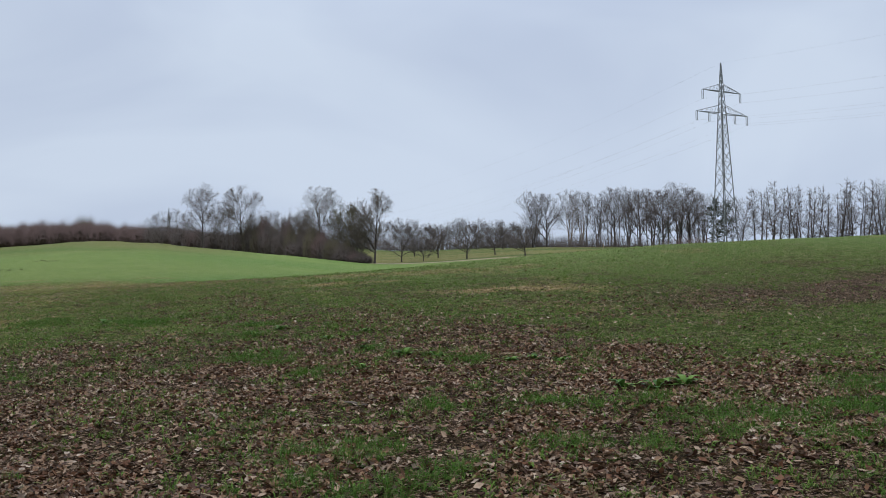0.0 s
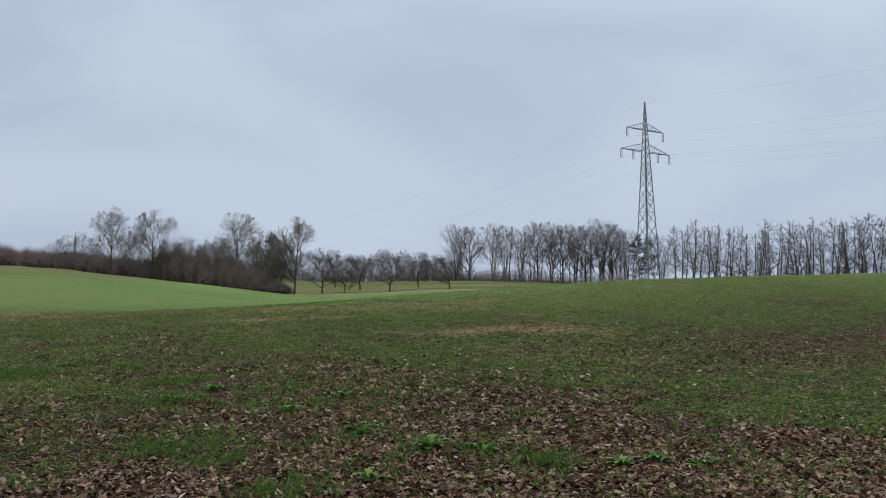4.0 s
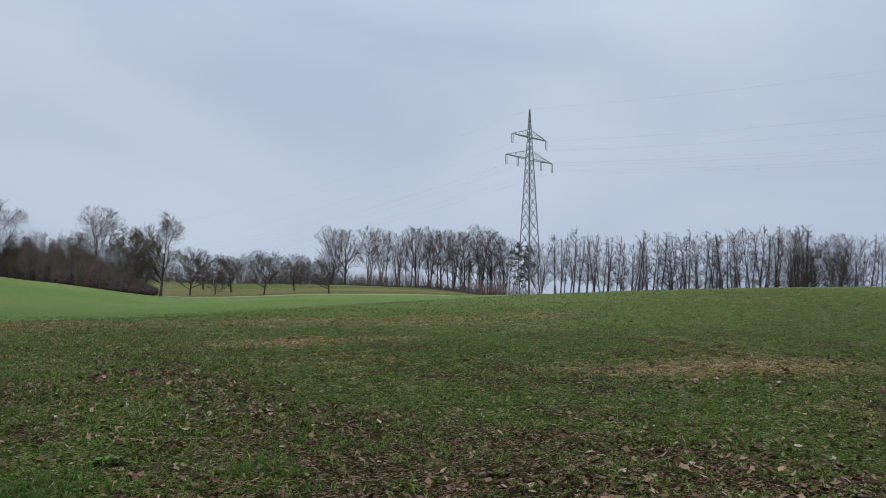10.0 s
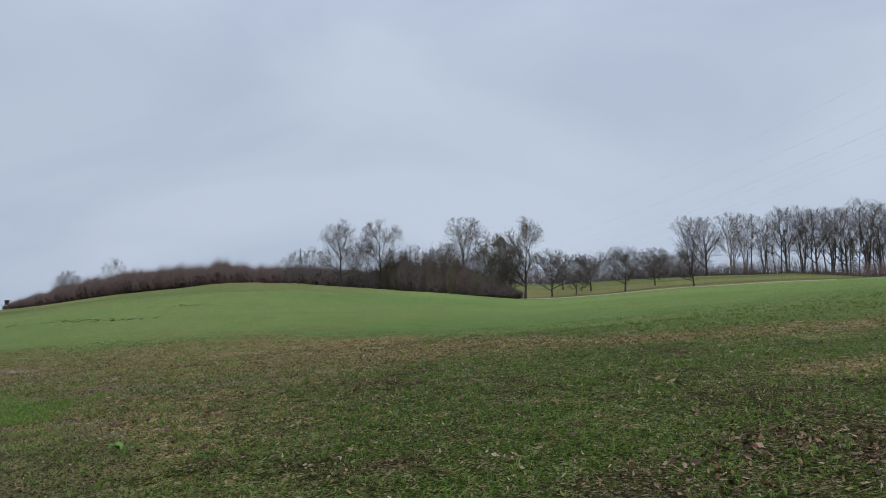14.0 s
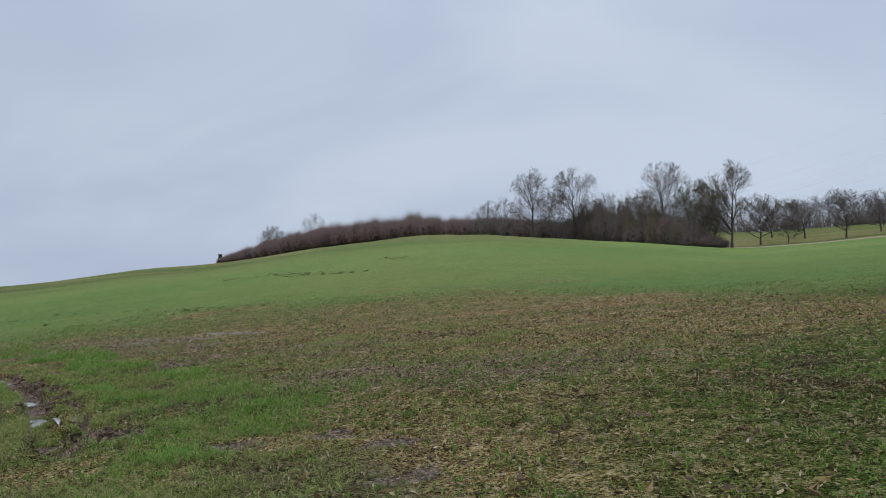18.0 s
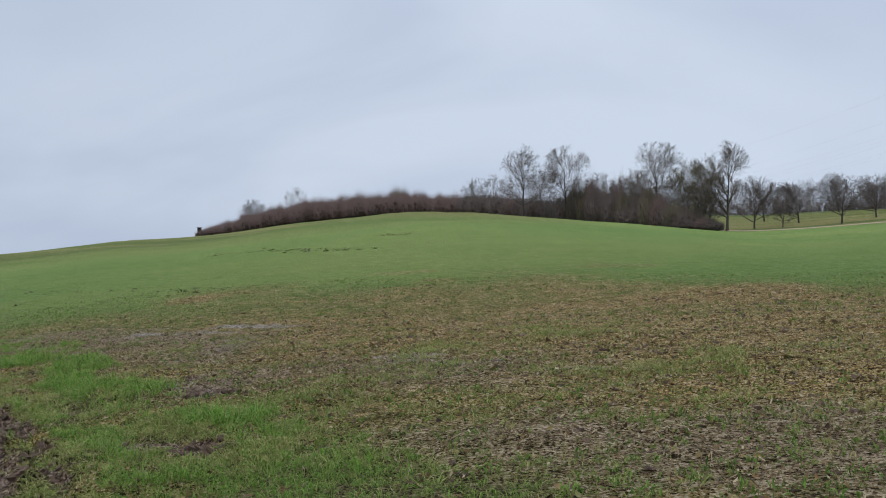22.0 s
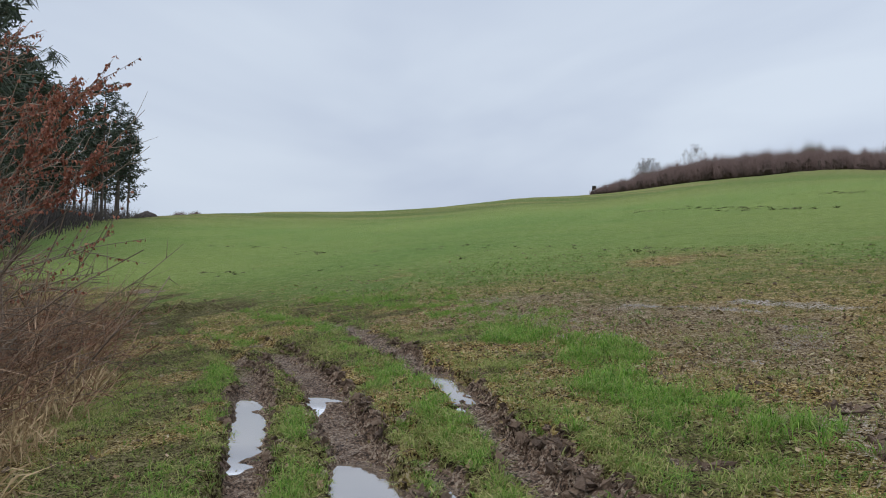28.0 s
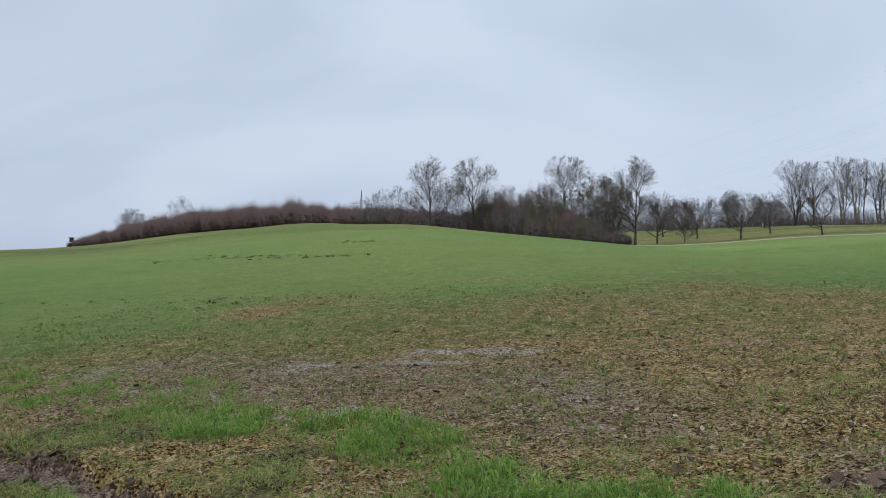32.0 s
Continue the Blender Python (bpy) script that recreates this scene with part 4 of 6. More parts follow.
rng = np.random.default_rng(8)
course = np.array([(-216, 313.5), (-190, 300), (-150, 273), (-120, 254), (-95, 240), (-70, 224), (-45, 204), (-28, 191), (-17, 187)], float)
acc = np.concatenate([[0], np.cumsum(np.hypot(*np.diff(course, axis=0).T))])
for i, s in enumerate(np.arange(1.0, acc[-1] - 1, 1.9)):
    u = s / acc[-1]
    tall = np.interp(u, [0, 0.06, 0.18, 0.32, 0.5, 0.66, 0.78, 0.9, 1.0], [2.6, 4.8, 6.6, 7.6, 7.0, 5.6, 5.4, 5.4, 2.4]) * rng.uniform(0.86, 1.12)
    k = int(rng.integers(2)) if u < 0.68 or rng.random() < 0.2 else 3
    plant_bush(k, float(np.interp(s, acc, course[:, 0]) + rng.uniform(-1.3, 1.3)), float(np.interp(s, acc, course[:, 1]) + rng.uniform(-1.3, 1.3)), float(rng.uniform(0, 360)), float(np.interp(tall, [2, 8], [4.4, 7.6]) * rng.uniform(0.9, 1.2)), float(tall))
# larger shrubs that stand in the hedge
for x, y, a, wide, tall, k in ((-195, 318.5, 0, 9.5, 11.5, 4), (-205, 318, 30, 6, 7.5, 4), (-210, 317, 100, 5, 6.0, 0), (-107, 256, 80, 7.5, 10.0, 4)):
    plant_bush(k, x, y, a, wide, tall)
for i in range(40):
    u = (i + rng.random()) / 40
    tall = float(np.interp(u, [0, 0.2, 0.35, 0.6, 0.85, 1], [7.0, 10.2, 10.6, 8.6, 5.6, 2.4]) * rng.uniform(0.72, 1.05))
    plant_bush((0, 1, 3, 3, 3, 2)[int(rng.integers(6))], float(-47 + 30 * u + rng.uniform(-1, 1)), float(201.5 - 14.5 * u + rng.uniform(-2.0, 1.6)), float(rng.uniform(0, 360)), float(rng.uniform(3.4, 5.2)), tall)
for x, y, a, wide, tall, k in ((-183.5, 114.2, 0, 3.6, 1.9, 0), (-181.5, 116.5, 70, 3.0, 1.6, 1)):
    plant_bush(k, x, y, a, wide, tall)
# low fuzzy trees along the crest behind the orchard
for i, az in enumerate(np.arange(-6.4, 8.0, 0.4)):
    d = 258 + 8 * math.sin(i * 2.1)
    tagged(again(small, -4.3 + d * math.sin(radians(az)), 10.3 + d * math.cos(radians(az)), 47 * i, 0.72 + 0.14 * math.sin(i * 3.7)), "low twiggy tree on the crest behind the orchard", "tree", "crest trees")

# orchard on the meadow beyond the field
fruit = [bare_tree("orchard_tree", 30 + k, 8.2, 0.26, 0.5, 15, 8, 7, 3, BARK_DARK, TWIG_DARK, 0.022, 0.05, angle=0.95, thick=1.05, env=0.5, wander=0.16, fork=0.62) for k in range(3)]
ORCHARD = [(-9.0, 205.2, 1.35, 0), (-6.5, 225.3, 1.2, 1), (-3.8, 203.3, 0.72, 2), (-0.2, 213.3, 1.25, 1), (6.5, 200.0, 1.27, 0), (13.9, 209.5, 1.12, 2), (19.4, 190.8, 1.12, 1), (-0.2, 242, 1.0, 0), (11, 246, 1.05, 1), (18, 239, 1.0, 2)]
used = set()
for x, y, s, k in ORCHARD:
    t = put(fruit[k], x, y, 25 * k, s) if k not in used else again(fruit[k], x, y, x * 37 % 360, s)
    used.add(k)
    tagged(t, "old spreading fruit tree, leafless, on grass", "fruit tree", "orchard trees")

# wood behind the orchard and round the pylon
wide = [bare_tree("wood_tree", 50 + k, 16.6, 0.18, 0.46, 18, 8, 6, 2, BARK_PALE_BROWN if k == 1 else BARK_DARK, TWIG if k == 1 else TWIG_DARK, 0.015, 0.05, multi=(2, 4, 1)[k], lean=(0, 0.04, -0.08)[k], angle=0.7, thick=1.45, env=(0.42, 0.38, 0.44)[k], fork=0.8) for k in range(3)]
slim = [bare_tree("alder", 60 + k, 17.6, 0.34, 0.15, 26, 4, 4, 1, BARK_DARK, TWIG_DARK, 0.0085, 0.02, lean=(-0.03, 0.03, -0.05)[k], angle=1.0, thick=1.3, env=0.14, fork=0.96) for k in range(3)]
rng = np.random.default_rng(5)
spots = []
for az, d, s, k in ((7.6, 246, 1.05, 0), (8.6, 244, 1.0, 2), (10.1, 246, 1.08, 1), (10.9, 249, 1.05, 1), (12.0, 247, 0.95, 0), (13.3, 236, 1.03, 2), (14.2, 232, 1.05, 0), (15.0, 236, 1.0, 2), (15.8, 228, 1.03, 0), (16.6, 226, 1.0, 2), (17.6, 218, 1.12, 0), (18.4, 220, 1.05, 2), (19.2, 222, 1.02, 0), (21.6, 210, 0.93, 0)):
    spots.append((wide[k], az, d, s * 0.98))
for az in np.arange(11.5, 20, 0.55):
    spots.append((slim[int(rng.integers(3))], az + rng.normal(0, 0.15), 250 + rng.normal(0, 9), 1.0 + rng.normal(0, 0.06)))
for az in np.arange(4.5, 9, 0.6):
    spots.append((slim[int(rng.integers(3))], az + rng.normal(0, 0.15), 285 + rng.normal(0, 9), 0.75 + rng.normal(0, 0.06)))
for az in np.arange(22.5, 38.5, 0.2):
    d = np.interp(az, [22, 30, 38], [205, 190, 172])
    spots.append((slim[int(rng.integers(3))], az + rng.normal(0, 0.07), d + rng.uniform(-3, 12), np.interp(az, [22, 38], [1.06, 1.10]) + rng.normal(0, 0.04)))
for az in np.arange(37.5, 50, 0.5):
    spots.append((slim[int(rng.integers(3))] if rng.random() < 0.5 else wide[int(rng.integers(0, 3, 1)[0])], az + rng.normal(0, 0.12), 160 + rng.uniform(-3, 16), 0.84 + rng.normal(0, 0.05)))
used = set()
for root, az, d, s in spots:
    x, y = -4.3 + d * math.sin(radians(az)), 10.3 + d * math.cos(radians(az))
    a = float(rng.uniform(0, 360)) if root in slim[:2] else float(rng.uniform(-25, 25))
    t = put(root, x, y, a, s) if root not in used else again(root, x, y, a, s)
    used.add(root)
    tagged(t, "tall slender leafless tree in the wood edge" if root in slim else "spreading leafless tree at the wood edge", "tree", "wood trees")


def brush(name, label, course, half, count, h_at, rng, material, lean=0.3, r=(0.05, 0.11)):
    """A dense belt of upright twigs along a course."""
    b = Bundle()
    course = np.asarray(course, float)
    seg = np.hypot(*np.diff(course, axis=0).T)
    s = rng.uniform(0, seg.sum(), count)
    acc = np.concatenate([[0], np.cumsum(seg)])
    x, y = np.interp(s, acc, course[:, 0]), np.interp(s, acc, course[:, 1])
    x, y = x + rng.uniform(-half, half, count), y + rng.uniform(-half, half, count)
    z = height(x, y)
    hh = h_at(s / acc[-1]) * rng.uniform(0.82, 1.0, count) * (0.68 + 0.64 * fbm(x, y, 8, 77, 4))
    for i in range(count):
        d = np.array([rng.normal(0, lean), rng.normal(0, lean), 1.0])
        b.spike((x[i], y[i], z[i] - 0.2), np.array([x[i], y[i], z[i]]) + d * hh[i], rng.uniform(*r))
    return tagged(new(name, b.mesh(name, material)), label, "hedge", kind="stuff")


rng = np.random.default_rng(9)
brush("wood_undergrowth", "brown undergrowth below the wood edge", [(55, 207), (67, 203), (75, 196), (90, 182), (108, 160), (118, 146)], 3.5, 2600, lambda u: 3.2 + 1.5 * np.sin(u * 17), rng, HEDGE_TWIG, r=(0.03, 0.07))
brush("crest_thicket", "grey-brown thicket along the crest behind the orchard", [(-36, 256), (-16, 262), (4, 264), (24, 262), (44, 252)], 5.0, 3600, lambda u: 5.2 + 1.4 * np.sin(u * 19), rng, TWIG, r=(0.025, 0.05))
brush("wood_thicket", "pale thicket at the back of the orchard", [(10, 262), (30, 256), (52, 236), (64, 216)], 4.0, 1500, lambda u: 4.0 + 1.5 * np.sin(u * 13), rng, TWIG_DARK, r=(0.03, 0.06))


# ---------------------------------------------------------------- conifers
def needle_tuft(b, rng, at, size, count, flat=0.5, droop=0.0, broad=1.0):
    for _ in range(count):
        d = rng.normal(size=3) * (1, 1, flat)
        d = d / (np.linalg.norm(d) + 1e-9)
        d[2] -= droop
        s = np.cross(d, rng.normal(size=3))
        s = s / (np.linalg.norm(s) + 1e-9)
        l = size * rng.uniform(0.5, 1.1)
        a = at + rng.normal(0, size * 0.25, 3)
        b.add([a - s * l * 0.10 * broad, a + s * l * 0.10 * broad, a + d * l + s * l * 0.03 * broad, a + d * l * 0.6 - s * l * 0.16 * broad], [(0, 1, 2), (0, 2, 3)])


def pine(seed, h, bare, width, whorls, tufts):
    """Pine: long bare trunk, dead stubs, and a crown of needle tufts on limbs."""
    rng = np.random.default_rng(seed)
    root = new("pine_tree")
    wood, green = Bundle(), Bundle()
    pts, _ = limb(rng, (0, 0, -0.3), np.array([rng.normal(0, 0.03), rng.normal(0, 0.03), 1.0]), h, 8, 0.025, 0.03)
    wood.tube(pts, h * 0.0105 * np.linspace(1.1, 0.2, 9), 6)
    for i in range(whorls):
        f = bare + (1 - bare) * (i + rng.random()) / whorls
        j = min(7, int(f * 8))
        a = pts[j] + (pts[j + 1] - pts[j]) * (f * 8 - j)
        az = rng.uniform(0, 2 * math.pi)
        reach = width * (0.55 + 0.75 * math.sin(math.pi * min(1, (f - bare) / (1 - bare) * 0.8 + 0.2))) * rng.uniform(0.5, 1.15)
        p1, _ = limb(rng, a, np.array([math.cos(az), math.sin(az), rng.uniform(-0.1, 0.4)]), reach, 4, 0.14, 0.03)
        wood.tube(p1, h * 0.0035 * np.linspace(1, 0.3, 5), 3)
        for k in range(tufts):
            q = p1[1] + (p1[4] - p1[1]) * rng.random() + rng.normal(0, reach * 0.13, 3) * (1, 1, 0.5)
            needle_tuft(green, rng, q, 0.72, 7)
    for i in range(10):
        f = rng.uniform(0.2, bare)
        j = min(7, int(f * 8))
        az = rng.uniform(0, 2 * math.pi)
        wood.spike(pts[j], pts[j] + np.array([math.cos(az), math.sin(az), rng.uniform(-0.2, 0.2)]) * rng.uniform(0.6, 1.6), 0.03)
    part("trunk", wood, BARK, root)
    part("crown", green, NEEDLE, root)
    return root


def spruce(seed, h, width, whorls, fringe, base=0.06, blades=5, broad=1.0):
    """Spruce: whorls of drooping boughs with hanging fringes of needles."""
    rng = np.random.default_rng(seed)
    root = new("spruce_tree")
    wood, green = Bundle(), Bundle()
    wood.tube([(0, 0, -0.3), (0.05, 0, h * 0.5), (0, 0.03, h)], [h * 0.013, h * 0.008, 0.01], 7)
    for i in range(whorls):
        f = base + (0.99 - base) * i / whorls
        reach = width * min(1.0, (1.02 - f) / (1.02 - base)) ** 0.8
        for k in range(6):
            az = k * math.pi / 3 + i * 0.7 + rng.normal(0, 0.2)
            d = np.array([math.cos(az), math.sin(az), 0.15])
            p1, _ = limb(rng, (0, 0, h * f + rng.normal(0, 0.1)), d, reach * rng.uniform(0.8, 1.1), 4, 0.06, -0.09)
            wood.spike(p1[0], p1[2], 0.04)
            wood.spike(p1[1], p1[4], 0.03)
            for m in range(fringe):
                q = p1[0] + (p1[4] - p1[0]) * rng.uniform(0.2, 1.0)
                j = min(3, int(rng.uniform(0.8, 4)))
                q = p1[j] + (p1[j + 1] - p1[j]) * rng.random()
                needle_tuft(green, rng, q, 0.34 if broad == 1.0 else 0.26, blades, 0.4, 0.9, broad)
    part("trunk", wood, BARK, root)
    tagged(part("foliage", green, NEEDLE, root), kind="stuff")
    return root


pines = [pine(70, 15.5, 0.42, 2.4, 34, 5), pine(71, 16.5, 0.36, 2.2, 36, 5), pine(72, 14.0, 0.25, 2.6, 38, 5)]
spruces = [spruce(75, 16.0, 3.0, 22, 7)]
rng = np.random.default_rng(21)
used = set()
wood_edge = [(-149, 88), (-128, 76), (-108, 61), (-92, 51), (-76, 43.5), (-62, 38.5)]
for i in range(88):
    u = (i + rng.random()) / 88
    ex = np.interp(u * 5, range(6), [p[0] for p in wood_edge])
    ey = np.interp(u * 5, range(6), [p[1] for p in wood_edge])
    back = abs(rng.normal(0, 5)) + (0, 1, 9)[i % 3]
    x, y = ex - 0.45 * back, ey - 0.9 * back
    root = spruces[0] if rng.random() < 0.18 and u > 0.2 else pines[int(rng.integers(3))]
    s = np.interp(u, [0, 0.12, 0.4, 1], [0.84, 0.92, 1.0, 1.0]) * rng.uniform(0.9, 1.08)
    a = float(rng.uniform(0, 360))
    t = put(root, x, y, a, s) if root not in used else again(root, x, y, a, s)
    used.add(root)
    tagged(t, "tall dark pine with a bare trunk at the forest edge" if root in pines else "dark drooping spruce at the forest edge", "conifer", "forest edge trees")
for az, d, s in ((16.3, 226, 0.52), (16.9, 224, 0.58), (17.7, 222, 0.55), (18.3, 224, 0.5), (18.9, 221, 0.45)):
    tagged(again(spruces[0], -4.3 + d * math.sin(radians(az)), 10.3 + d * math.cos(radians(az)), 40 * d, s), "dark evergreen conifer among bare trees", "conifer", "wood conifers")
for az, d, s, k in ((20.25, 207, 0.98, 2), (20.85, 209, 0.82, 1)):
    tagged(again(pines[k], -4.3 + d * math.sin(radians(az)), 10.3 + d * math.cos(radians(az)), 40 * d, s), "dark evergreen pine beside the pylon", "conifer", "wood conifers")
for i in range(18):
    u = 0.22 + 0.78 * (i + rng.random()) / 18
    x = np.interp(u * 5, range(6), [p[0] for p in wood_edge]) - rng.uniform(1, 9)
    y = np.interp(u * 5, range(6), [p[1] for p in wood_edge]) - rng.uniform(2, 12)
    tagged(again(spruces[0], x, y, float(rng.uniform(0, 360)), float(rng.uniform(0.55, 0.95))), "dark drooping spruce at the forest edge", "conifer", "forest edge trees")
brush("forest_floor_brush", "dark leafless undergrowth between the forest trunks", [(-143, 80), (-108, 56), (-76, 36), (-62, 31)], 6.0, 5200, lambda u: 0.6 + 4.6 * u ** 0.9, rng, BARK_DARK, r=(0.02, 0.05))

# ---------------------------------------------------------------- pylons and cables


def lattice(b, corners, r):
    for p, q in corners:
        b.tube([p, q], [r, r], 4)


def pylon():
    """Steel lattice pylon with two pairs of arms; its arms lie along its own x."""
    H, LOW, UP = 43.0, 31.0, 36.2
    root = new("pylon")

    def half(z):
        return np.interp(z, [0, LOW, H], [2.0, 0.62, 0.06])

    def corner(k, z):
        w = half(z)
        return np.array([w * (1, -1, -1, 1)[k], w * (1, 1, -1, -1)[k], z])

    levels = [-0.5, 3.5, 7.2, 10.6, 13.8, 16.8, 19.6, 22.2, 24.6, 26.9, 29.0, LOW, 32.8, 34.5, UP, 37.8, 39.3, 40.7, 41.9]
    for k in range(4):
        leg = Bundle()
        leg.tube([corner(k, z) for z in levels + [H]], [0.12] * 12 + [0.08] * (len(levels) - 11), 4)
        part("leg", leg, STEEL, root)
    for k in range(4):
        side = Bundle()
        n = (k + 1) % 4
        for a, c in zip(levels, levels[1:]):
            side.tube([corner(k, a), corner(n, c)], [0.055, 0.055], 3)
            side.tube([corner(n, a), corner(k, c)], [0.055, 0.055], 3)
            if int(a * 10) % 3 == 0:
                side.tube([corner(k, c), corner(n, c)], [0.05, 0.05], 3)
        part("bracing", side, STEEL, root)
    for z, reach, rise in ((LOW, 7.4, 2.0), (UP, 5.6, 1.8)):
        for sgn in (1, -1):
            arm = Bundle()
            tip = np.array([sgn * reach, 0, z])
            w = half(z)
            for dy in (w, -w):
                arm.tube([(sgn * w, dy, z), tip], [0.10, 0.07], 4)
                arm.tube([(sgn * half(z + rise), dy * 0.7, z + rise), tip], [0.06, 0.05], 3)
                for f in (0.2, 0.4, 0.6, 0.8):
                    p = np.array([sgn * w, dy, z]) * (1 - f) + tip * f
                    q = np.array([sgn * half(z + rise), dy * 0.7, z + rise]) * (1 - f + 0.1) + tip * (f - 0.1)
                    arm.tube([p, q], [0.035, 0.035], 3)
            part("cross_arm", arm, STEEL, root)
    hang = []
    for z, xs in ((LOW, (-7.2, -3.7, 3.7, 7.2)), (UP, (-5.4, 5.4))):
        for x in xs:
            ins = Bundle()
            for dx in (-0.22, 0.22):
                ins.tube([(x + dx, 0, z - 0.1), (x + dx, 0, z - 2.1)], [0.075, 0.075], 5)
            ins.tube([(x - 0.25, 0, z - 2.12), (x + 0.25, 0, z - 2.12)], [0.05, 0.05], 4)
            part("insulator", ins, INSUL, root, "double hanging insulator string")
            hang.append((x, 0, z - 2.2))
    hang.append((0, 0, H))
    return root, hang


tower, hang = pylon()
PX, PY = 65.3, 192.7
pz = 59.9 - 43.0
tower.matrix_basis = pose(PX, PY, pz, 0, 0, 22)
tagged(tower, "grey steel lattice power pylon with two cross arms", "pylon", "pylons")
for i, p in enumerate(hang):
    a = Matrix(tower.matrix_basis) @ Vector(p)
    for dx, dy, span, end in ((-0.457, 0.889, 330, 6.0), (0.457, -0.889, 330, -12.0)):
        cable = Bundle()
        n = 28
        pts = []
        for k in range(n + 1):
            u = k / n
            pts.append((a.x + dx * span * u, a.y + dy * span * u, a.z + end * u - 4 * 10.0 * u * (1 - u)))
        cable.tube(pts, [0.008] * (n + 1), 3)
        tagged(new("power_cable", cable.mesh("power_cable", STEEL)), "thin sagging power cable strung from the pylon", "cable", "power cables")
far_tower = copy_thing(tower, pose(-137, 429, 57.5 - 43.0, 0, 0, 30))
tagged(far_tower, "distant grey lattice pylon behind the hilltop", "pylon", "pylons")

# ---------------------------------------------------------------- ground cover near the walk
LINE = [(0.5, -1), (0, 0), (-1.4, 4.9), (-4.2, 10.2), (-8, 16.7), (-12.2, 21.3), (-15.5, 24.2), (-18.5, 24.6), (-20.3, 25.7)]


def off_line(x, y):
    d, side, _ = along(LINE, x, y)
    return d, side


def leaf_shape(rng, fat):
    """A curled dead leaf, about 1 long, lying in its own xy."""
    c, w = rng.uniform(-0.25, 0.35), fat
    a, b = rng.uniform(-0.15, 0.2), rng.uniform(-0.15, 0.2)
    e = [(-0.5, 0, 0.03), (a, w, 0.3 * c + 0.05), (b, -w, 0.3 * c), (0.02, 0.02, -0.05), (0.5, 0.08 * c, 0.35 * c)]
    t = [(0, 3, 1), (0, 2, 3), (1, 3, 4), (3, 2, 4)]
    return np.array(e), np.array(t)


def tuft_shape(rng, blades, h, width, splay, bend):
    """A tuft of bent grass blades about h high."""
    v, f = [], []
    for i in range(blades):
        a, l = rng.uniform(0, 2 * math.pi), h * rng.uniform(0.55, 1.1)
        o = np.array([math.cos(a), math.sin(a), 0]) * rng.uniform(0, splay * 0.35)
        d = np.array([math.cos(a), math.sin(a), 0]) * splay * rng.uniform(0.4, 1.1)
        s = np.array([-math.sin(a), math.cos(a), 0]) * width
        m = o + d * 0.4 + np.array([0, 0, l * 0.7])
        t = o + d + np.array([0, 0, l * (1 - bend * rng.random())])
        k = len(v)
        v += [o, m + s, m - s, t]
        f += [(k, k + 1, k + 2), (k + 2, k + 1, k + 3)]
    return np.array(v), np.array(f)


def clod_shape(rng):
    v = np.array([(1, 0, 0), (-1, 0, 0), (0, 1, 0), (0, -1, 0), (0, 0, 0.8), (0, 0, -0.8)], float)
    v = (v * rng.uniform(0.5, 1.3, (6, 1)) + rng.normal(0, 0.2, (6, 3))) * (1.2, 0.9, 0.7)
    return v, np.array([(0, 2, 4), (2, 1, 4), (1, 3, 4), (3, 0, 4), (2, 0, 5), (1, 2, 5), (3, 1, 5), (0, 3, 5)])


def straw_shape(rng, l, w):
    b = rng.uniform(-0.12, 0.12)
    v = np.array([(-l, -w, 0), (-l, w, 0.004), (l, w + b * l, 0.012), (l, b * l - w, 0.008)])
    return v, np.array([(0, 3, 2), (0, 2, 1)])


def sample(rng, n, box, prob):
    """Places within box, kept by a chance that the place gives."""
    x, y = rng.uniform(box[0], box[1], n), rng.uniform(box[2], box[3], n)
    keep = rng.random(n) < prob(x, y)
    x, y = x[keep], y[keep]
    return x, y, height(x, y)


rng = np.random.default_rng(101)


def reach(x, y, near, far):
    """1 beside the walk on the side of the field, falling to 0 with distance."""
    d, side = off_line(x, y)
    return np.where((side < 0) | (d < 9) | (x < -14), np.clip((far - d) / (far - near), 0, 1) ** 1.6, 0)


def thinning(x, y, full=3.0, power=1.7):
    """1 close to the walk, then thinner with distance as single plants merge into a sward."""
    d, side = off_line(x, y)
    return np.where((side < 0) | (d < 7) | (x < -14), np.minimum(1, ((full + 3) / (d + 3)) ** power), 0) * (d < 34), d


def crop_chance(x, y):
    soil, litter, lush, wet, dry = zones(x, y)
    _, mud = track_masks(x, y)
    rows = 0.25 + 1.1 * smooth(0.3, 0.62, fbm(x, y, 0.55, 41, 3))
    return thinning(x, y, 4.0)[0] * smooth(30, 14, off_line(x, y)[0]) * (1 - 0.72 * soil) * (1 - 0.6 * litter) * (1 - 0.35 * lush) * (1 - wet) * (1 - dry) * (1 - mud) * rows


crop_tufts = [tuft_shape(rng, 4, 0.055, 0.0042, 0.075, 0.9) for _ in range(10)] + [tuft_shape(rng, 4, 0.04, 0.0065, 0.06, 1.1) for _ in range(6)]
x, y, z = sample(rng, 330000, (-32, 13, 4, 46), crop_chance)
d, _ = off_line(x, y)
tagged(scatter("winter_crop", crop_tufts, CROP, x, y, z, rng.uniform(0.6, 1.35, len(x)) * (1 + np.clip(d - 6, 0, 10) * 0.02), rng, 0.25, 0.004), "thin rows of young green winter crop in the field", "crop", kind="stuff")


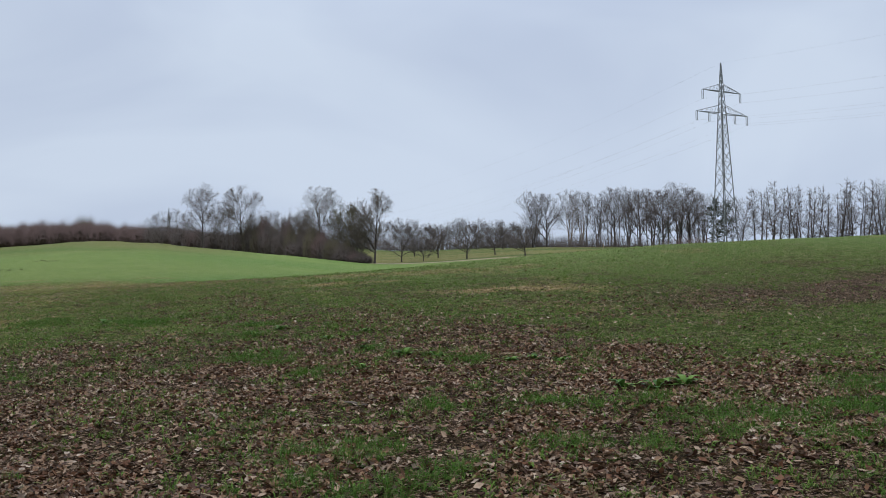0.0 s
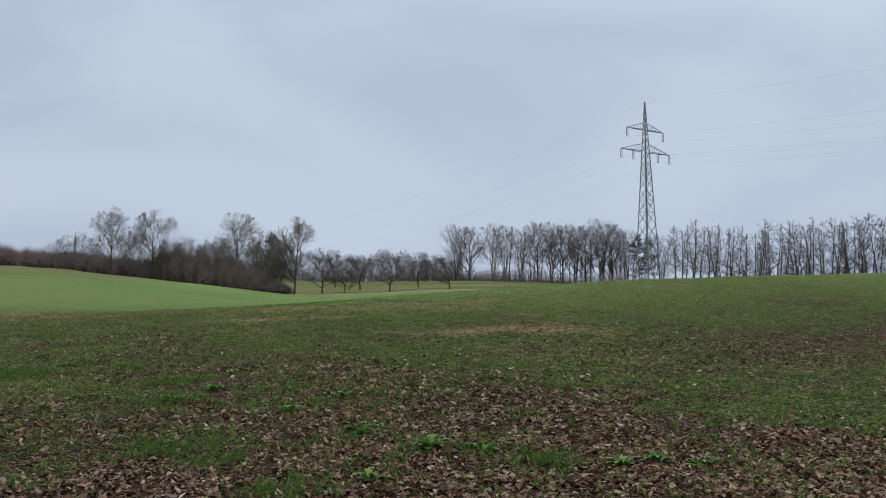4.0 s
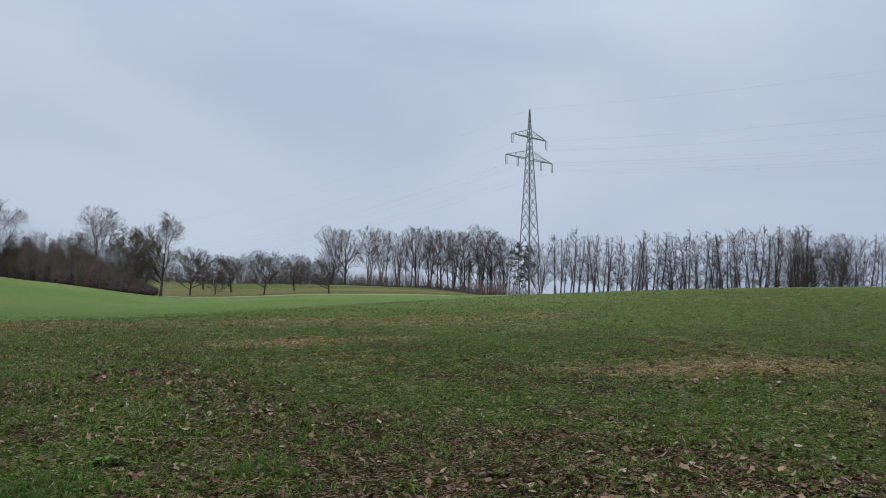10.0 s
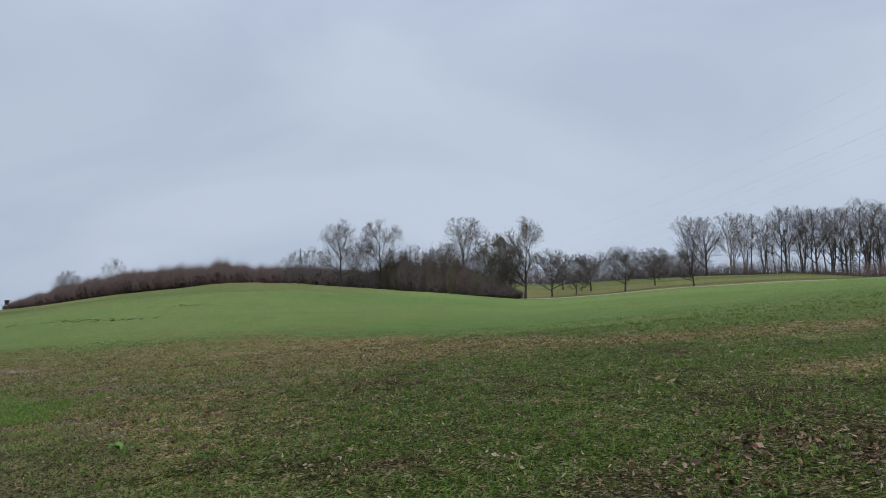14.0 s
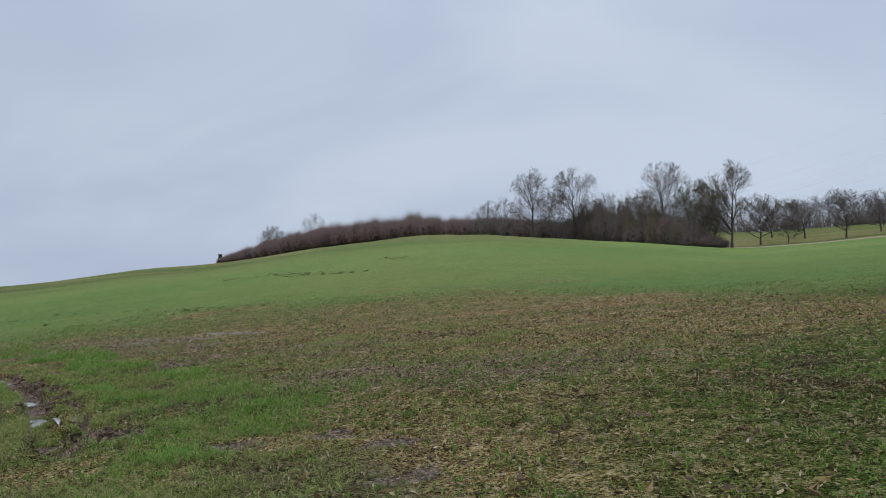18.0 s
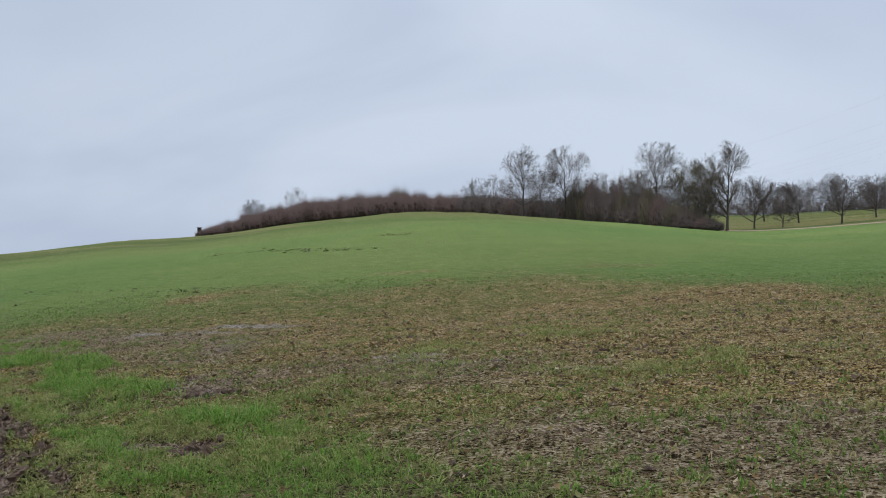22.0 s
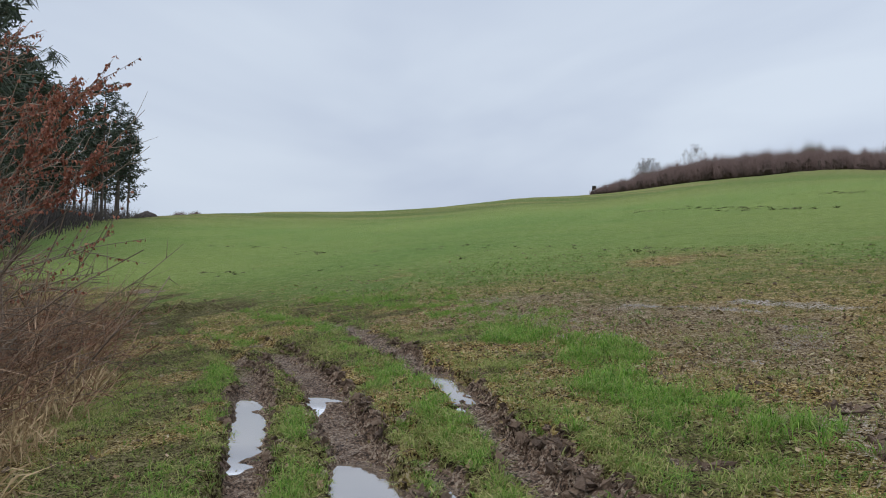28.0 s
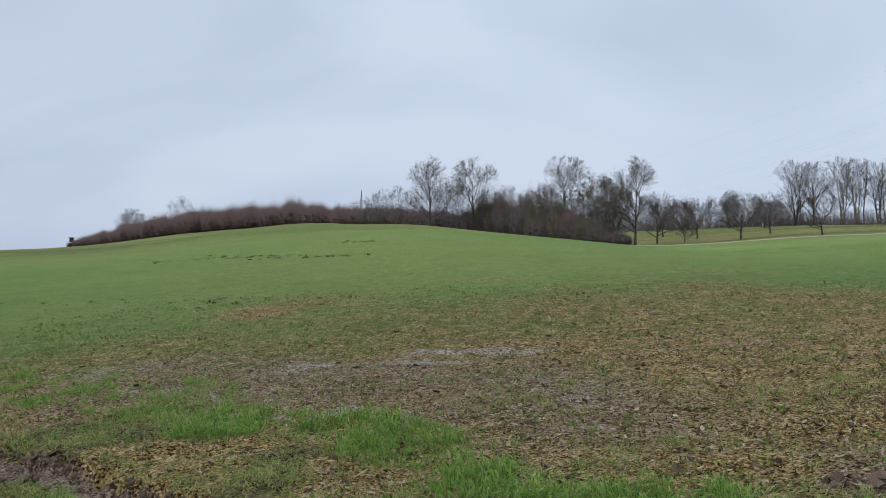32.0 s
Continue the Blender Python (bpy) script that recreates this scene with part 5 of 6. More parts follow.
# strips and clumps of taller, brighter grass between and beside the ruts: course, half width
STRIPS = [([(-19.6, 29.6), (-21.6, 31.3), (-24.2, 33.0), (-27.4, 34.7), (-31.0, 35.6)], 0.30), ([(-23.0, 28.1), (-24.83, 29.3), (-26.6, 30.3)], 0.24), ([(-19.6, 26.35), (-21.1, 27.45), (-22.2, 28.35), (-23.4, 29.3)], 0.20), ([(-19.2, 27.5), (-20.0, 27.95), (-20.6, 28.4), (-21.45, 29.05), (-22.5, 29.8), (-25.5, 31.7)], 0.36),
          ([(-16.4, 26.6), (-18.0, 27.75), (-19.1, 28.35), (-19.9, 28.85), (-20.4, 29.15)], 0.25), ([(-21.4, 31.7), (-22.4, 31.95), (-23.5, 32.5)], 0.48), ([(-27.6, 35.1), (-31.2, 35.75), (-33.8, 34.7)], 0.6),
          ([(-20.5, 30.35), (-20.9, 30.3)], 0.35), ([(-19.6, 30.2), (-19.9, 30.2)], 0.28), ([(-18.8, 29.25), (-19.2, 29.6)], 0.35), ([(-16.9, 28.1), (-17.5, 28.45)], 0.34), ([(-18.4, 28.65), (-18.8, 28.95)], 0.25), ([(-24.5, 33.9), (-27.5, 35.6), (-31.5, 36.6), (-36, 37.2)], 0.55), ([(-26.2, 32.3), (-29.5, 33.6), (-33.5, 34.6)], 0.45), ([(-28.5, 31.9), (-32, 32.9), (-36, 33.9)], 0.35), ([(-21.8, 27.05), (-22.2, 27.3)], 0.22)]


def bright_strips(x, y):
    out = np.zeros(x.shape)
    for course, half in STRIPS:
        d, _, _ = along(course, x, y)
        out = np.maximum(out, smooth(1.15, 0.4, d / half + (fbm(x, y, 0.5, 65, 3) - 0.5) * 2.0))
    return out * (0.08 + 0.92 * smooth(0.45, 0.56, fbm(x, y, 0.42, 66, 3)))


def lush_chance(x, y):
    soil, litter, lush, wet, dry = zones(x, y)
    _, mud = track_masks(x, y)
    clump = smooth(0.44, 0.68, fbm(x, y, 1.3, 61, 3)) ** 1.4
    spots = np.zeros(x.shape)
    for px, py, r in ((-2.5, 11.75, 0.45), (-2.85, 11.9, 0.3), (-2.15, 11.35, 0.3), (-3.05, 13.95, 0.3), (-1.0, 12.1, 0.25), (-0.45, 11.2, 0.22), (-0.03, 11.15, 0.25), (0.41, 10.7, 0.3), (-1.5, 10.3, 0.3), (-1.2, 6.65, 0.3), (-0.6, 6.6, 0.36), (-0.9, 5.9, 0.3), (0.05, 5.85, 0.25), (0.0, 8.1, 0.25), (1.04, 7.95, 0.28), (1.4, 7.8, 0.2), (2.3, 7.2, 0.4), (2.6, 7.15, 0.35), (2.8, 7.0, 0.35), (1.6, 6.3, 0.2), (1.05, 6.5, 0.3), (3.6, 7.45, 0.4), (2.25, 6.55, 0.25), (-0.4, 5.5, 0.3), (4.3, 8.4, 0.6), (2.9, 6.3, 0.25), (1.9, 7.9, 0.3), (-5.8, 16.8, 0.55), (-3.4, 15.25, 0.3), (-3.1, 15.4, 0.25), (-4.3, 17.0, 0.3), (-11.1, 22.7, 0.3), (-10.25, 22.4, 0.3), (-8.2, 17.9, 0.6), (-13.75, 25.1, 0.5), (-14.3, 25.9, 0.5), (-15.6, 26.9, 0.45), (-16.5, 27.8, 0.3), (-12.9, 24.4, 0.3), (-12.3, 24.65, 0.22), (-11.85, 24.8, 0.22), (-14.8, 25.2, 0.5), (-14.1, 24.3, 0.5)):
        spots = np.maximum(spots, np.exp(-((x - px) ** 2 + (y - py) ** 2) / r ** 2))
    spots = np.maximum(spots, litter * smooth(0.52, 0.68, fbm(x, y, 0.9, 63, 3)) * 0.26)
    d0, side0, _ = along(RUTS[0][0], x, y)
    clump = clump * np.where((side0 > 0) & (d0 > 0.45) & (x < -17), 0.35, 1.0)
    return reach(x, y, 9, 26) * (np.clip(lush * (0.006 + 0.11 * clump) * (1 - 0.8 * dry) + bright_strips(x, y), 0, 1) + spots * 0.9) * (1 - mud) ** 2


lush_tufts = [tuft_shape(rng, 11, 0.13, 0.0026, 0.11, 0.7) for _ in range(6)] + [tuft_shape(rng, 11, 0.085, 0.0028, 0.10, 0.8) for _ in range(8)]
x, y, z = sample(rng, 70000, (-36, 9, 4, 40), lush_chance)
x2, y2, z2 = sample(rng, 165000, (-32, -13.5, 22.5, 36.5), lush_chance)
x, y, z = np.concatenate([x, x2]), np.concatenate([y, y2]), np.concatenate([z, z2])
keep = (x < -9) | (y > 20)
x, y, z = x[keep], y[keep], z[keep]
tall = np.ones(len(x))
for px, py, q in ((-22.4, 32.0, 0.9), (-23.4, 32.5, 0.5), (-20.8, 30.5, 0.4), (-19.9, 30.2, 0.35), (-18.9, 29.4, 0.4), (-17.2, 28.3, 0.4)):
    tall += 0.75 * np.exp(-((x - px) ** 2 + (y - py) ** 2) / q ** 2)
tagged(scatter("verge_grass", lush_tufts, LUSH, x, y, z, rng.uniform(0.3, 1.0, len(x)) * tall, rng, 0.25, 0.01), "bright green tufted grass on the track margins", "grass", kind="stuff")
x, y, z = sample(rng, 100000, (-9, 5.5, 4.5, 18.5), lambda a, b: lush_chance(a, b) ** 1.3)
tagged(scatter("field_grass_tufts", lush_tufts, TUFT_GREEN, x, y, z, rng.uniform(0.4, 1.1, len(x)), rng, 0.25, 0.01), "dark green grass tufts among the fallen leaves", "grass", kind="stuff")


def turf_chance(x, y):
    soil, litter, lush, wet, dry = zones(x, y)
    drop, mud = track_masks(x, y)
    patchy = 0.12 + 0.88 * smooth(0.44, 0.6, fbm(x, y, 0.7, 69, 3))
    d0, side0, _ = along(RUTS[0][0], x, y)
    patchy = patchy * np.where((side0 > 0) & (d0 > 0.45) & (x < -17), 0.45 + 0.55 * smooth(1.0, 1.5, d0) * smooth(-20.5, -22, x), 1.0)
    return patchy * reach(x, y, 6, 17) * np.clip((0.72 * lush + 0.75 * soil * smooth(0.38, 0.6, fbm(x, y, 1.1, 68, 3))) * (1 - 0.55 * dry) * (0.35 + 0.8 * fbm(x, y, 0.7, 67, 3)), 0, 1) * (1 - mud) ** 1.5 * (1 - 0.6 * bright_strips(x, y)) * (1 - 0.6 * damp_soil(x, y) * (1 - lush))


turf_tufts = [tuft_shape(rng, 5, 0.045, 0.0026, 0.07, 1.0) for _ in range(10)]
x, y, z = sample(rng, 235000, (-30, -13, 22, 35), turf_chance)
x2, y2, z2 = sample(rng, 80000, (-14, 0, 15, 33), turf_chance)
x3, y3, z3 = sample(rng, 62000, (-21.5, -16, 24.8, 29.2), turf_chance)
x, y, z = np.concatenate([x, x2, x3]), np.concatenate([y, y2, y3]), np.concatenate([z, z2, z3])
tagged(scatter("track_turf", turf_tufts, TURF, x, y, z, rng.uniform(0.6, 1.5, len(x)), rng, 0.3, 0.004), "short trodden olive turf between the wheel ruts", "grass", kind="stuff")


def litter_chance(x, y):
    soil, litter, lush, wet, dry = zones(x, y)
    d, _ = off_line(x, y)
    clump = 0.12 + 0.88 * smooth(0.36, 0.58, fbm(x, y, 0.9, 71, 4))
    return np.where(d > 0, np.clip((litter * 1.1 + 0.012 + 0.03 * lush * smooth(-12, -20, x)) * clump, 0, 1) * np.clip((26 - d) / 20, 0, 1) * (1 - 0.8 * smooth(3, 6, x) * smooth(12, 15, y)), 0)


leaves = [leaf_shape(rng, f) for f in (0.22, 0.26, 0.3, 0.34, 0.28, 0.24, 0.32, 0.38)]
x, y, z = sample(rng, 150000, (-9, 9, 5, 23), litter_chance)
x2, y2, z2 = sample(rng, 80000, (-5, 6, 5, 11.5), litter_chance)
x3, y3, z3 = sample(rng, 5000, (-23, -12, 23.5, 32), lambda a, b: 0.2 * zones(a, b)[2] * (1 - 0.7 * track_masks(a, b)[1]))
x, y, z = np.concatenate([x, x2, x3]), np.concatenate([y, y2, y3]), np.concatenate([z, z2, z3])
tagged(scatter("fallen_leaves", leaves, LITTER, x, y, z + 0.012, rng.uniform(0.03, 0.086, len(x)), rng, 0.45), "layer of curled brown fallen leaves on the ground", "leaves", kind="stuff")


def debris_chance(x, y):
    soil, litter, lush, wet, dry = zones(x, y)
    _, mud = track_masks(x, y)
    return reach(x, y, 7, 30) * np.clip(0.12 + 0.85 * soil + 0.6 * dry, 0, 1) * (1 - wet) * (1 - mud) * (1 - 0.85 * lush) * (1 - 0.5 * damp_soil(x, y)) * (0.4 + fbm(x, y, 0.8, 91, 3))


straws = [straw_shape(rng, l, w) for l, w in ((0.03, 0.002), (0.022, 0.003), (0.042, 0.0018), (0.015, 0.004), (0.013, 0.006))]
x, y, z = sample(rng, 150000, (-36, 12, 4, 46), debris_chance)
tagged(scatter("stubble_straw", straws, STRAW, x, y, z + 0.015, rng.uniform(0.5, 1.4, len(x)), rng, 0.4), "bleached straw and stubble scraps strewn on the soil", "straw", kind="stuff")


def clod_chance(x, y):
    soil, litter, lush, wet, dry = zones(x, y)
    drop, mud = track_masks(x, y)
    return thinning(x, y, 8.0, 1.3)[0] * np.clip((0.10 + 0.5 * soil) * (1 - wet) * (1 - 0.7 * lush) * (1 - 0.6 * litter) + 0.9 * mud * (drop < 0.06), 0, 1) * (0.2 + 1.1 * fbm(x, y, 0.6, 95, 3))


def rut_clod_chance(x, y):
    drop, mud = track_masks(x, y)
    return np.clip(mud * 1.2 + 0.12 * (drop < -0.01), 0, 1) * (drop < 0.075) * smooth(0.36, 0.56, fbm(x, y, 0.35, 97, 3))


clods = [clod_shape(rng) for _ in range(10)]
x, y, z = sample(rng, 150000, (-36, 12, 12, 46), clod_chance)
x2, y2, z2 = sample(rng, 150000, (-27, -15.5, 23.8, 32.5), rut_clod_chance)
r = np.concatenate([0.010 + 0.034 * rng.random(len(x)) ** 2, 0.009 + 0.048 * rng.random(len(x2)) ** 2.2])
x, y, z = np.concatenate([x, x2]), np.concatenate([y, y2]), np.concatenate([z, z2])
tagged(scatter("soil_clods", clods, CLOD, x, y, z, r, rng, 0.5, 0.006, False), "dark crumbly soil clods on bare ground and rut banks", "soil", kind="stuff")

SOIL_LUMP = surface("field_soil", (0.06, 0.04, 0.022), (0.26, 0.18, 0.09), 14.0, rough=0.9, spec=0.1, bump=1.0, dist=0.03, islands=((0.085, 0.056, 0.03), (0.19, 0.128, 0.06), (0.32, 0.225, 0.105), (0.13, 0.087, 0.045), (0.25, 0.21, 0.07)))


def lump_chance(x, y):
    soil, litter, lush, wet, dry = zones(x, y)
    return thinning(x, y, 9.0, 1.2)[0] * np.clip(0.12 + 0.9 * soil, 0, 1) * (1 - 0.8 * wet) * (1 - 0.75 * lush) * (1 - 0.8 * litter) * (1 - track_masks(x, y)[1]) * (0.2 + 1.1 * fbm(x, y, 0.8, 98, 3))


lumps = [(v * (1.2, 1.0, 0.55), f) for v, f in (clod_shape(rng) for _ in range(10))]
x, y, z = sample(rng, 75000, (-36, 12, 12, 46), lump_chance)
tagged(scatter("soil_lumps", lumps, SOIL_LUMP, x, y, z, 0.02 + 0.03 * rng.random(len(x)) ** 2, rng, 0.35, 0.006, False), "weathered brown soil lumps of the harrowed field", "soil", kind="stuff")

# withered weeds and small leaf scraps that mottle the brown soil and thin crop


def scrap_chance(x, y):
    soil, litter, lush, wet, dry = zones(x, y)
    _, mud = track_masks(x, y)
    return thinning(x, y, 7.0, 1.4)[0] * np.clip(0.3 + 0.7 * soil, 0, 1) * (1 - 0.7 * lush) * (1 - wet) * (1 - 0.6 * mud) * (0.25 + 1.0 * fbm(x, y, 0.7, 133, 3))


scraps = [leaf_shape(rng, f)[0:2] for f in (0.16, 0.22, 0.3, 0.2)]
x, y, z = sample(rng, 190000, (-33, 12, 8, 46), scrap_chance)
x2, y2, z2 = sample(rng, 90000, (-22, -4, 18, 33), scrap_chance)
x, y, z = np.concatenate([x, x2]), np.concatenate([y, y2]), np.concatenate([z, z2])
tagged(scatter("withered_scraps", scraps, SCRAP, x, y, z + 0.012, 0.016 + 0.045 * rng.random(len(x)) ** 1.5, rng, 0.8), "withered brown and olive plant scraps over the soil", "plant litter", kind="stuff")

# dark tussocks along old furrow lines on the hillside
x, y = [], []
for course, n in (([(-48, 73), (-43, 69), (-41, 69.4), (-35.5, 65), (-31.5, 62.5)], 130), ([(-39, 79), (-33, 74)], 50), ([(-61, 50.3), (-55, 50.5), (-46, 47.4), (-38.6, 48.3), (-34.5, 46.4), (-26, 43.7)], 60), ([(-46, 41), (-38, 41.5), (-32, 43)], 20)):
    t = rng.uniform(0, len(course) - 1, n)
    x.append(np.interp(t, range(len(course)), [p[0] for p in course]) + rng.normal(0, 0.8, n))
    y.append(np.interp(t, range(len(course)), [p[1] for p in course]) + rng.normal(0, 0.45, n))
x, y = np.concatenate(x), np.concatenate(y)
tagged(scatter("hillside_tussocks", [tuft_shape(rng, 16, 0.09, 0.02, 0.22, 0.9) for _ in range(4)], BARK_OLIVE, x, y, land(x, y), rng.uniform(0.35, 1.0, len(x)), rng, 0.2, 0.02), "dark tussocks along old furrows of the green hillside", "grass", kind="stuff")


# ---------------------------------------------------------------- puddles in the ruts
def puddle(name, course, half, a, b, drop, seed, label):
    """Still water in a rut between two lengths along its course."""
    rng = np.random.default_rng(seed)
    c = np.asarray(course, float)
    acc = np.concatenate([[0], np.cumsum(np.hypot(*np.diff(c, axis=0).T))])
    n = max(6, int((b - a) / 0.12))
    s = np.linspace(a, b, n + 1)
    x, y = np.interp(s, acc, c[:, 0]), np.interp(s, acc, c[:, 1])
    tx, ty = np.gradient(x), np.gradient(y)
    k = np.hypot(tx, ty)
    px, py = -ty / k, tx / k
    w = 2.3 * half * np.clip(np.sin(np.linspace(0.02, math.pi - 0.02, n + 1)), 0, 1) ** 0.15 * np.convolve(rng.uniform(0.9, 1.08, n + 5), np.ones(5) / 5, "valid")
    bed = np.min([height(x + px * q * half, y + py * q * half) for q in (-0.5, 0.0, 0.5)], axis=0)
    win = np.hanning(15)
    z = np.convolve(np.pad(bed, 7, "edge"), win / win.sum(), "valid") + (drop + 0.09) * np.clip(np.sin(np.linspace(0, math.pi, n + 1)), 0, 1) ** 0.3 - 0.09
    v = np.concatenate([np.stack([x + px * w * q, y + py * w * q, z], 1) for q in (-1, -0.4, 0.4, 1)])
    m = n + 1
    f = [(r * m + i, r * m + i + 1, (r + 1) * m + i + 1, (r + 1) * m + i) for r in range(3) for i in range(n)]
    me = mesh_arrays(name, v, np.array(f))
    me.materials.append(WATER)
    return tagged(new(name, me), label, "puddle", "track puddles")


for k, a, b, half, drop in ((0, 2.3, 5.6, 0.06, 0.04), (0, 5.9, 9.2, 0.085, 0.055), (1, 1.9, 4.6, 0.14, 0.08), (1, 6.2, 7.3, 0.16, 0.05), (2, 0.6, 1.9, 0.11, 0.04), (2, 2.1, 3.0, 0.09, 0.035), (3, 0.9, 2.4, 0.2, -0.004), (3, 2.7, 3.6, 0.17, 0.03), (3, 4.6, 5.6, 0.17, 0.035), (3, 7.8, 10.5, 0.18, 0.07), (4, 1.2, 2.0, 0.11, 0.03)):
    puddle("puddle", RUTS[k][0], half, a, b, drop, int(a * 10) + k, "muddy puddle reflecting the pale sky in a wheel rut")

# ---------------------------------------------------------------- thicket, beech and spruce beside the track


def shrub(seed, stems, h, spread, material):
    """Many thin arching stems from one stool, with side twigs."""
    rng = np.random.default_rng(seed)
    root = new("bramble_shrub")
    b, tw = Bundle(), Bundle()
    for i in range(stems):
        a, r = rng.uniform(0, 2 * math.pi), spread * 0.55 * math.sqrt(rng.random())
        d = np.array([math.cos(a) * 0.35 + rng.normal(0, 0.25), math.sin(a) * 0.35 + rng.normal(0, 0.25), 1.0])
        l = h * rng.uniform(0.5, 1.15)
        pts, dd = limb(rng, (r * math.cos(a), r * math.sin(a), -0.1), d / np.linalg.norm(d), l, 5, 0.24, rng.uniform(-0.34, 0.04))
        b.tube(pts, (0.0048 + 0.010 * rng.random() ** 2.5) * np.linspace(1, 0.35, 6), 3)
        for k in range(10):
            j = int(rng.integers(1, 5))
            e = pts[j] + (pts[j + 1] - pts[j]) * rng.random()
            q = turn(dd, rng, rng.uniform(0.4, 1.1))
            tw.spike(e, e + q * l * rng.uniform(0.07, 0.24), 0.0044)
    tagged(part("brushwood", b, material, root), kind="stuff")
    tagged(part("twig_work", tw, material, root), kind="stuff")
    return root


def dry_grass(seed, n, spread):
    rng = np.random.default_rng(seed)
    t = [tuft_shape(rng, 9, 0.45, 0.0075, 0.42, 1.1) for _ in range(4)]
    return t


shrubs = [shrub(201, 230, 1.9, 2.2, RED_TWIG), shrub(202, 220, 1.6, 2.0, RED_TWIG), shrub(203, 80, 2.6, 1.9, GREY_TWIG)]
rng = np.random.default_rng(33)
used = set()
for x, y, s, k in ((-24.6, 25.1, 1.0, 0), (-24.8, 24.3, 1.2, 2), (-25.9, 25.0, 1.25, 2), (-27.7, 26.0, 1.35, 2), (-26.8, 25.5, 1.3, 2), (-28.7, 27.2, 1.3, 2), (-27.2, 26.3, 1.35, 2), (-26.0, 25.9, 1.2, 1), (-27.5, 26.9, 1.25, 0), (-29.0, 28.0, 1.3, 1), (-30.6, 29.1, 1.1, 0), (-32.3, 30.3, 1.0, 1), (-26.0, 24.2, 1.3, 2), (-27.9, 25.2, 1.4, 0), (-29.8, 26.4, 1.4, 2), (-31.7, 27.9, 1.35, 0), (-28.3, 26.0, 1.35, 2), (-30.2, 27.6, 1.4, 1), (-23.9, 24.3, 1.1, 2), (-33.8, 29.3, 1.05, 1), (-34.2, 31.2, 0.8, 0), (-23.6, 23.4, 0.9, 1), (-25.2, 22.6, 1.1, 0), (-29.3, 24.6, 1.2, 0), (-32.5, 26.5, 1.2, 2), (-35.6, 30.0, 1.0, 0), (-36.6, 31.8, 0.75, 1)):
    t = put(shrubs[k], x, y, float(rng.uniform(0, 360)), s) if k not in used else again(shrubs[k], x, y, float(rng.uniform(0, 360)), s)
    used.add(k)
    tagged(t, "tangled reddish-brown leafless bramble shrub" if k < 2 else "tangled pale grey leafless shrub", "shrub", "thicket shrubs")
n = 12000
x, y = rng.uniform(-38, -18, n), rng.uniform(18, 34, n)
ok = (zones(x, y)[4] > 0.22) & (off_line(x, y)[0] > 1.5)
x, y = x[ok], y[ok]
tagged(scatter("dry_verge_grass", dry_grass(3, 16, 1), DRY_GRASS, x, y, height(x, y), rng.uniform(0.35, 1.15, len(x)), rng, 0.35, 0.02), "bleached dry grass below the thicket", "grass", kind="stuff")


